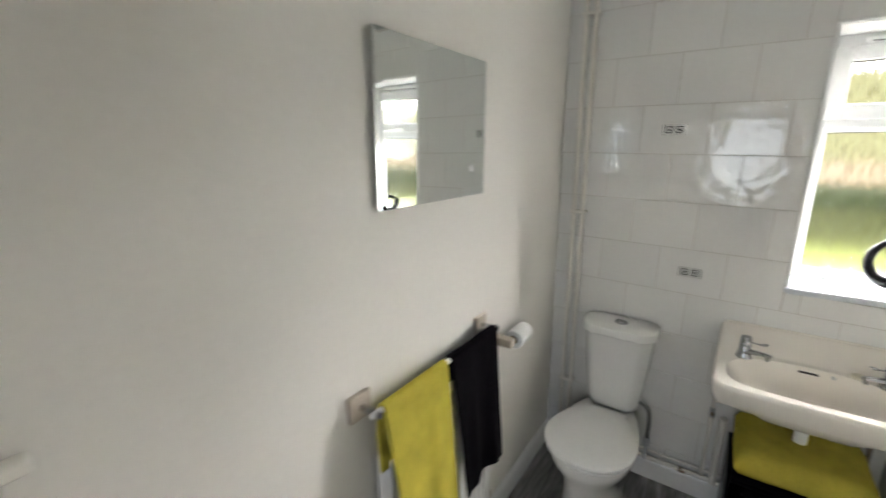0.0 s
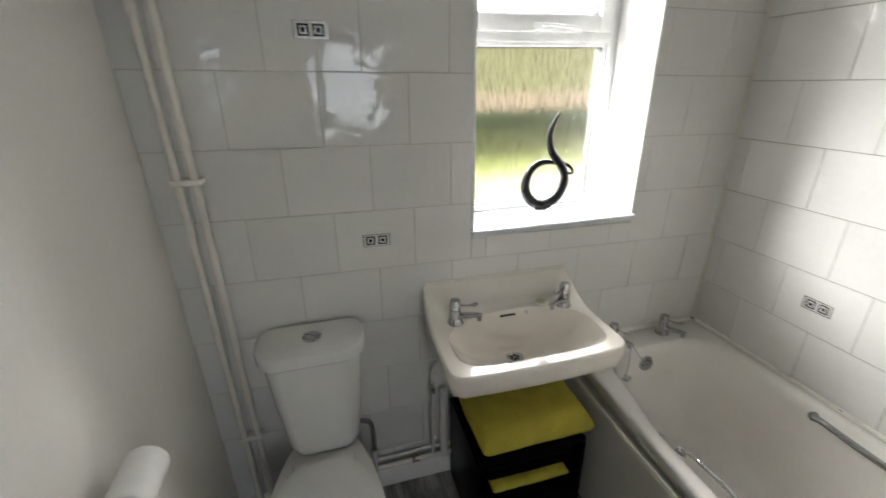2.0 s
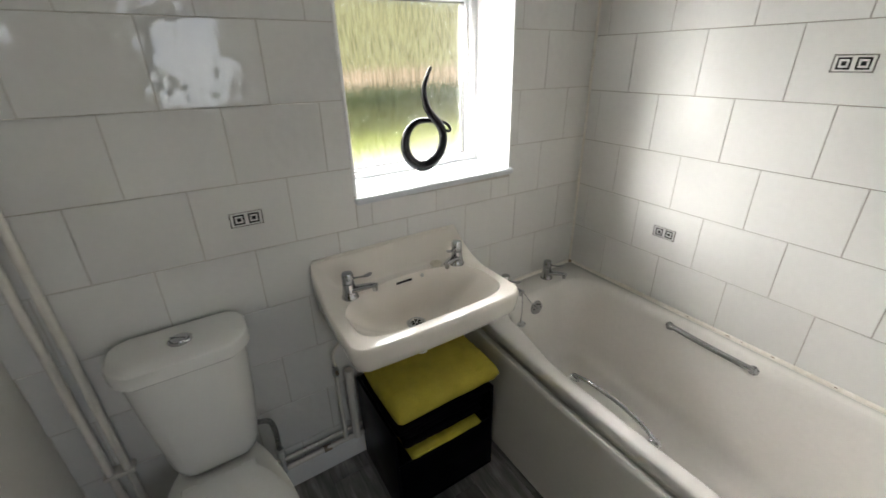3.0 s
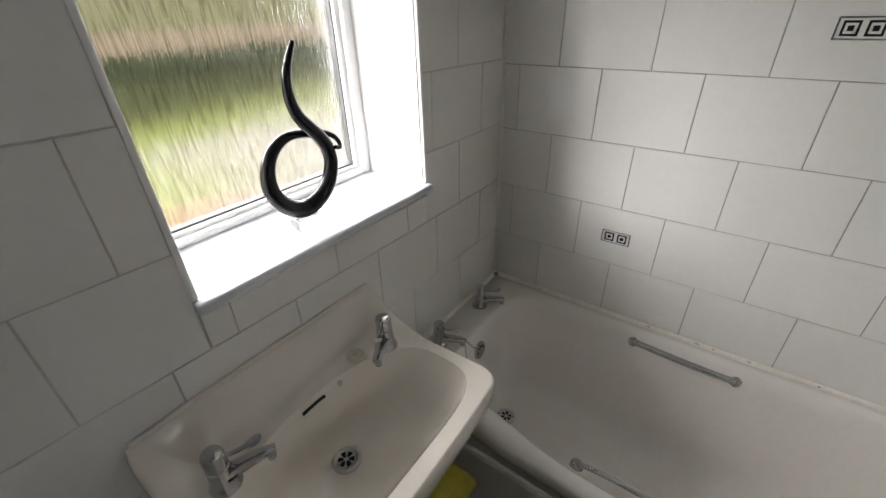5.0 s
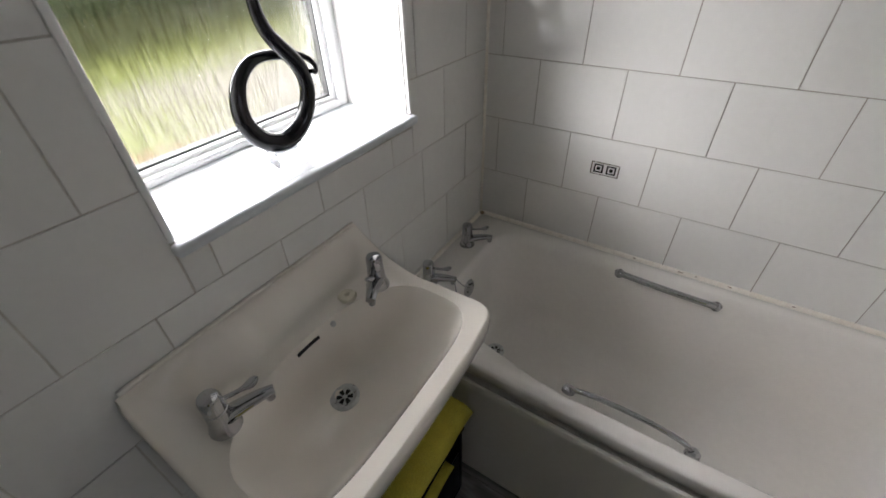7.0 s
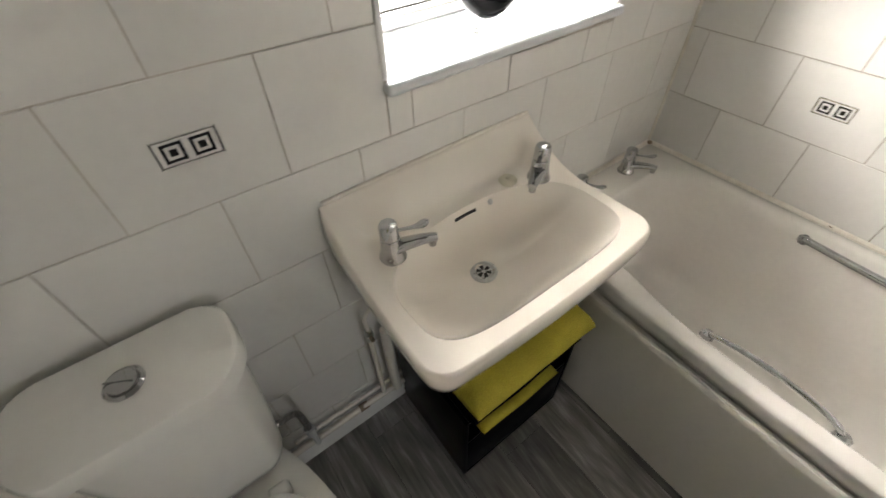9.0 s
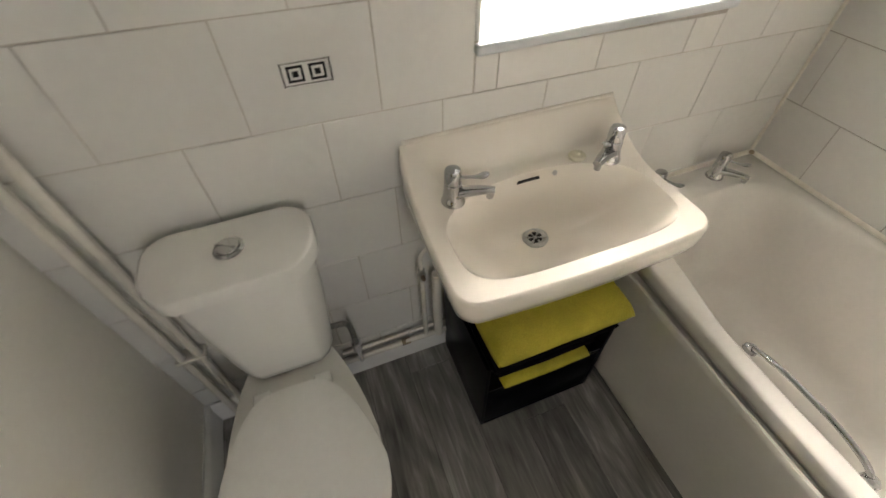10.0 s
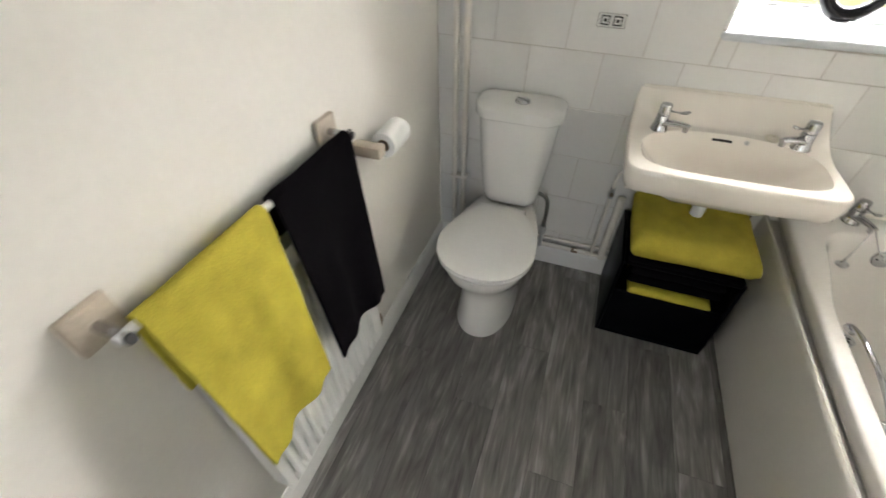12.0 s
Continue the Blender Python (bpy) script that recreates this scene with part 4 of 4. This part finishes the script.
# ---- towel rail ----
rail = thing("towel_rail", (XL, -1.05, 0.985), "towel rail with pale wooden wall plates and flat bar", "towel rail")
BXR, BZ = 0.102, 0.992
for y in (-1.403, -0.800):
    plate = box(XL + 0.0005, XL + 0.018, y - 0.036, y + 0.036, BZ - 0.036, BZ + 0.036, 0.006, 2)
    p = part("wall_plate", plate, M_WOOD, rail, "pale limed wood plate")
    part("post", tube([(XL + 0.017, y, BZ), (0.06, y, BZ), (BXR + 0.012, y, BZ)], 0.0085, 14), M_CHROME, p, "chrome post")
    part("end_cap", lathe([(0, 0), (0.0092, 0), (0.0092, 0.004), (0, 0.005)], (BXR + 0.0118, y, BZ), (1, 0, 0), 14), M_SEAL, p, "dark end cap")
part("bar", tube([(BXR, -1.415, BZ), (BXR, -1.0, BZ), (BXR, -0.790, BZ)], 0.0085, 14), M_UPVC, rail, "white tubular bar")


def hanging_towel(y0, y1, low_front, low_back, x_front, shift, mat, label, seed, thick=0.007, taper=0.2, tilt=0.0):
    """A towel folded over the bar: the back fall, the bar, the front fall that leans out over the radiator."""
    ob = thing("hanging_towel", (BXR, (y0 + y1) / 2, BZ), label, "towel", "hanging towels")
    r = 0.0165
    prof = []
    nb, nf = 16, 34
    for k in range(nb):
        z = low_back + (BZ - low_back) * k / nb
        prof.append((BXR - r - 0.006 * math.sin(math.pi * k / nb), z, 0.0))
    for k in range(9):
        a = math.pi - math.pi * k / 8
        prof.append((BXR + r * math.cos(a), BZ + r * math.sin(a), 0.0))
    for k in range(1, nf + 1):
        t = k / nf
        prof.append((BXR + r + (x_front - BXR - r) * t ** 0.95, BZ - (BZ - low_front) * t, t))
    ny = 30
    grid, bm = [], bmesh.new()
    for x, z, t in prof:
        row = []
        for i in range(ny + 1):
            u = i / ny
            wave = t * (0.010 * math.sin(u * 7 + seed) + 0.006 * math.sin(u * 15 + 2 * seed)) + 0.003 * noise.noise(Vector((u * 6, z * 9, seed)))
            hem = t ** 6 * 0.004 * math.sin(u * 9 + seed) + tilt * t * t * u
            y = (y0 + y1) / 2 + (y1 - y0) * (u - 0.5) * (1 - taper * t) + shift * t
            row.append(bm.verts.new((x + wave, y, z + hem)))
        grid.append(row)
    for a, b in zip(grid, grid[1:]):
        for i in range(ny):
            bm.faces.new((a[i], a[i + 1], b[i + 1], b[i]))
    bmesh.ops.recalc_face_normals(bm, faces=bm.faces)
    bmesh.ops.solidify(bm, geom=bm.faces[:], thickness=thick)
    part("cloth", bm, mat, ob, smooth=70)
    return ob


black_towel = hanging_towel(-1.088, -0.811, 0.565, 0.90, 0.19, -0.055, M_BLACKT, "black towel hung over the rail", 1.3, 0.007, 0.16)
hanging_towel(-1.382, -1.114, 0.562, 0.80, 0.19, -0.030, M_YELLOW, "mustard yellow towel hung over the rail", 2.1, 0.010, 0.2, 0.035)

part("hanging_loop", tube(spline([(0.122, -0.820, 0.971), (0.120, -0.810, 0.991), (0.116, -0.803, 1.007), (0.110, -0.806, 1.004), (0.112, -0.816, 0.981)], 5), 0.0014, 8), M_BLACKT, black_towel, "black hanging loop over the rail end")

# ---- toilet roll holder ----
holder = thing("toilet_roll_holder", (XL, -0.64, 0.885), "pale wooden toilet roll holder", "roll holder")
part("arm", box(XL + 0.0005, 0.124, -0.700, -0.660, 0.868, 0.902, 0.005, 2), M_WOOD, holder)
part("spindle", tube([(0.106, -0.662, 0.888), (0.106, -0.60, 0.888), (0.106, -0.53, 0.888)], 0.0065, 12), M_CHROME, holder, "chrome spindle")
roll = thing("toilet_roll", (0.098, -0.57, 0.885), "white paper toilet roll on its holder", "toilet roll")
part("paper", lathe([(0.018, 0.0), (0.0365, 0.0), (0.038, 0.003), (0.038, 0.105), (0.0365, 0.108), (0.018, 0.108), (0.018, 0.0)], (0.106, -0.640, 0.880), (0, 1, 0), 36), M_PAPER, roll)
part("core", lathe([(0.0165, -0.001), (0.0179, -0.001), (0.0179, 0.103), (0.0165, 0.103), (0.0165, -0.001)], (0.106, -0.640, 0.880), (0, 1, 0), 24), M_CARD, roll, "brown card core")

# ---- pipework ----
pipes = thing("heating_pipes", (0.14, -0.03, 0.0), "pair of white painted vertical pipes in the corner", "pipes")
for x in (0.118, 0.160):
    part("pipe", tube([(x, -0.03, 0.002), (x, -0.03, 1.0), (x, -0.03, ZC - 0.001)], 0.0112, 14), M_PIPE, pipes)
for z in (0.415, 1.32, 2.19):
    clip = box(0.100, 0.178, -0.044, -0.001, z - 0.008, z + 0.008, 0.005, 2)
    part("clip", clip, M_PIPE, pipes, "white pipe clip")
pipe_2 = thing("riser_pipe", (0.04, -2.012, 0.0), "white painted riser pipe with bracket by the doorway", "pipe")
part("pipe", tube([(0.045, -2.012, 0.002), (0.045, -2.012, 1.2), (0.045, -2.012, ZC - 0.001)], 0.014, 14), M_PIPE, pipe_2)
part("bracket", box(XL + 0.001, 0.066, -2.06, -1.965, 1.222, 1.247, 0.008, 3), M_PIPE, pipe_2)

low = thing("supply_pipes", (0.7, -0.03, 0.1), "white painted low supply pipes with stop valve", "pipes")
part("run", tube(spline([(0.40, -0.032, 0.128), (0.60, -0.032, 0.126), (0.80, -0.034, 0.130), (0.90, -0.034, 0.128)], 6), 0.0105, 12), M_PIPE, low)
part("run", tube(spline([(0.50, -0.018, 0.158), (0.66, -0.018, 0.156), (0.79, -0.020, 0.160), (0.90, -0.020, 0.162)], 6), 0.0075, 12), M_PIPE, low)
part("riser", tube(spline([(0.790, -0.034, 0.135), (0.792, -0.036, 0.30), (0.794, -0.038, 0.46)], 6), 0.0078, 12), M_PIPE, low)
part("valve", lathe([(0, 0), (0.011, 0), (0.013, 0.01), (0.013, 0.022), (0.010, 0.026), (0.010, 0.045), (0, 0.046)], (0.794, -0.038, 0.455), n=14), M_STEEL, low, "tarnished chrome isolating valve")
part("valve_spindle", lathe([(0, 0), (0.006, 0), (0.006, 0.014), (0, 0.015)], (0.794, -0.048, 0.478), (0, -1, 0), 10), M_COPPER, low, "brass screw slot")
part("tail", tube(spline([(0.794, -0.038, 0.50), (0.797, -0.040, 0.56), (0.83, -0.06, 0.62), (0.868, -0.088, 0.70)], 6), 0.006, 12), M_PIPE, low, "bent tap tail")
part("waste_pipe", tube(spline([(0.836, -0.035, 0.12), (0.836, -0.035, 0.30), (0.84, -0.04, 0.46)], 6), 0.016, 16), M_PIPE, low, "white painted waste pipe")
part("hot_riser", tube(spline([(1.285, -0.04, 0.41), (1.285, -0.04, 0.55), (1.27, -0.08, 0.70)], 6), 0.0078, 12), M_COPPER, low, "dull copper riser")
part("copper_joint", lathe([(0, 0), (0.0125, 0), (0.0125, 0.03), (0, 0.03)], (0.70, -0.032, 0.1265), (1, 0, 0), 12), M_COPPER, low, "tarnished copper joint")
hose = thing("fill_hose", (0.54, -0.08, 0.2), "braided grey flexible hose feeding the cistern", "hose")
part("hose", tube(spline([(0.497, -0.10, 0.452), (0.520, -0.095, 0.446), (0.548, -0.075, 0.41), (0.556, -0.055, 0.34), (0.554, -0.045, 0.24)], 7), 0.0085, 12), M_BRAID, hose)
part("coupling", lathe([(0, 0), (0.015, 0), (0.015, 0.035), (0.011, 0.038), (0, 0.038)], (0.554, -0.044, 0.205), n=12), M_GREYPL, hose)
part("feed", tube([(0.554, -0.042, 0.12), (0.554, -0.043, 0.21)], 0.0078, 12), M_GREYPL, hose)

# ---- skirting ----


def skirting(points, h, name="baseboard"):
    x0, x1, y0, y1, ax = points
    bm = bmesh.new()
    prof = [(0, 0), (0.016, 0), (0.016, h - 0.022), (0.012, h - 0.010), (0.005, h), (0, h)]
    if ax == "x":
        loft([[Vector((x, y1 - d, z)) for d, z in prof] for x in (x0, x1)], bm=bm)
    else:
        loft([[Vector((x0 + d * (x1 - x0) / 0.016, y, z)) for d, z in prof] for y in (y0, y1)], bm=bm)
    return solid(name, bm, M_GLOSS, "white gloss painted skirting board", "skirting board", S)


skirting((XL, 0.052, YS, -0.004, "y"), 0.105)
skirting((0.053, 0.866, -0.02, -0.004, "x"), 0.105)

# ---- floor planks ----
plank_cache = {}


def plank_mesh(w, l):
    key = (round(w, 3), round(l, 3))
    if key not in plank_cache:
        plank_cache[key] = mesh_of("plank", box(-w / 2 + 0.0005, w / 2 - 0.0005, -l / 2 + 0.0006, l / 2 - 0.0006, -0.003, 0.0, 0.0009, 1), M_FLOOR, 0)
    return plank_cache[key]


PW, PL = 0.153, 0.92
for c in range(10):
    x0 = 0.395 + PW * (c - 3)
    a, b = max(XL + 0.002, x0), min(1.362, x0 + PW)
    if b - a < 0.01:
        continue
    y = -1.012 + PL * 2 + (0, 0.31, 0.62, 0.16, 0.47)[c % 5] * (1 if c % 5 else 0)
    while y > -2.9:
        p, q = max(-3.2, y - PL), min(-0.004, y)
        if q - p > 0.02:
            ob = new("plank", plank_mesh(b - a, q - p))
            ob.location = ((a + b) / 2, (p + q) / 2, 0.0)
            ob.parent = floor
        y -= PL
solid("floor_hall", box(XL + 0.002, XR, -5.0, -3.21, -0.003, 0.0), M_FLOOR, "dark vinyl hall floor", "floor", S, 0)

# ---- wall tiles ----
tile_cache = {}


def tile_mesh(w, h):
    """A tile lying in the xz plane, its face towards -y."""
    key = (round(w, 3), round(h, 3))
    if key not in tile_cache:
        tile_cache[key] = mesh_of("tile", box(-w / 2 + 0.0012, w / 2 - 0.0012, -0.0055, 0.0, -h / 2 + 0.0012, h / 2 - 0.0012, 0.0011, 2), M_TILE, 0)
    return tile_cache[key]


def decor(parent):
    """Two nested squares in a silver border, let into the tile's face."""
    w, h = 0.0425, 0.0205
    border = rect_frame(-w, w, -h, h, -0.0066, -0.0050, 0.0022, 0.0022, 0.0022, 0.0022, 0)
    line = rect_frame(-w - 0.0012, w + 0.0012, -h - 0.0012, h + 0.0012, -0.0062, -0.0050, 0.0012, 0.0012, 0.0012, 0.0012, 0)
    for name, bm, mat in (("border", border, M_SILVER), ("border_line", line, M_INK)):
        o = new(name, mesh_of(name, bm, mat, 0))
        o.parent = parent
    for cx in (-0.0195, 0.0195):
        o = new("square_ring", mesh_of("square_ring", rect_frame(cx - 0.0145, cx + 0.0145, -0.0145, 0.0145, -0.0064, -0.0050, 0.0045, 0.0045, 0.0045, 0.0045, 0), M_INK, 0))
        o.parent = parent
        o = new("square", mesh_of("square", box(cx - 0.0052, cx + 0.0052, -0.0064, -0.0050, -0.0052, 0.0052), M_INK, 0))
        o.parent = parent


def tiling(wall, u0, u1, z_top, place, joint, base, pitch, width, hole, motifs, slope):
    rng = random.Random(11)
    row = int(math.floor((0.10 - base) / pitch))
    while base + row * pitch < z_top:
        z0 = base + row * pitch
        z1 = min(z0 + pitch, z_top)
        k = int(math.floor((u0 - joint(row)) / width))
        while joint(row) + k * width < u1:
            a, b = max(u0, joint(row) + k * width), min(u1, joint(row) + (k + 1) * width)
            k += 1
            pieces = [(a, b, z0, z1)]
            if hole and z1 > hole[2] + 0.01 and z0 < hole[3] and b > hole[0] and a < hole[1]:
                pieces = [(a, min(b, hole[0]), z0, z1), (max(a, hole[1]), b, z0, z1)]
                if z0 < hole[2] - 0.012:
                    pieces.append((max(a, hole[0]), min(b, hole[1]), z0, hole[2]))
                if z1 > hole[3] + 0.012:
                    pieces.append((max(a, hole[0]), min(b, hole[1]), hole[3], z1))
            for p, q, r, s in pieces:
                if q - p < 0.012 or s - r < 0.012 or s < 0.12:
                    continue
                ob = new("tile", tile_mesh(q - p, s - r))
                ob.parent = wall
                u, z = (p + q) / 2, (r + s) / 2
                ob.matrix_basis = place(u, z - slope * (u - 0.7)) @ pose(0, 0, 0, rng.gauss(0, 0.10), 0, rng.gauss(0, 0.10))
                if slope:
                    ob.matrix_basis = ob.matrix_basis @ pose(0, 0, 0, 0, math.degrees(math.atan(slope)), 0)
                for mu, mz in motifs:
                    if p < mu < q and r < mz < s:
                        decor(ob)
        row += 1


tiling(wall_window, XL, XR + 0.004, ZC, lambda u, z: pose(u, 0.005, z), lambda row: 0.507 if row % 2 == 0 else 0.633, 0.985, 0.2005, 0.252,
       (OX0 - 0.008, OX1 + 0.008, OZ0 - 0.020, OZ1 + 0.008), ((0.633, 1.085), (0.507, 1.687)), SLOPE)
tiling(wall_bath, -1.72, -0.002, ZC, lambda u, z: pose(XR + 0.005, u, z, 0, 0, -90), lambda row: -0.562 if row % 2 == 0 else -0.688, 0.745, 0.2, 0.2525,
       None, ((-0.436, 0.845), (-0.814, 1.445)), 0.0)
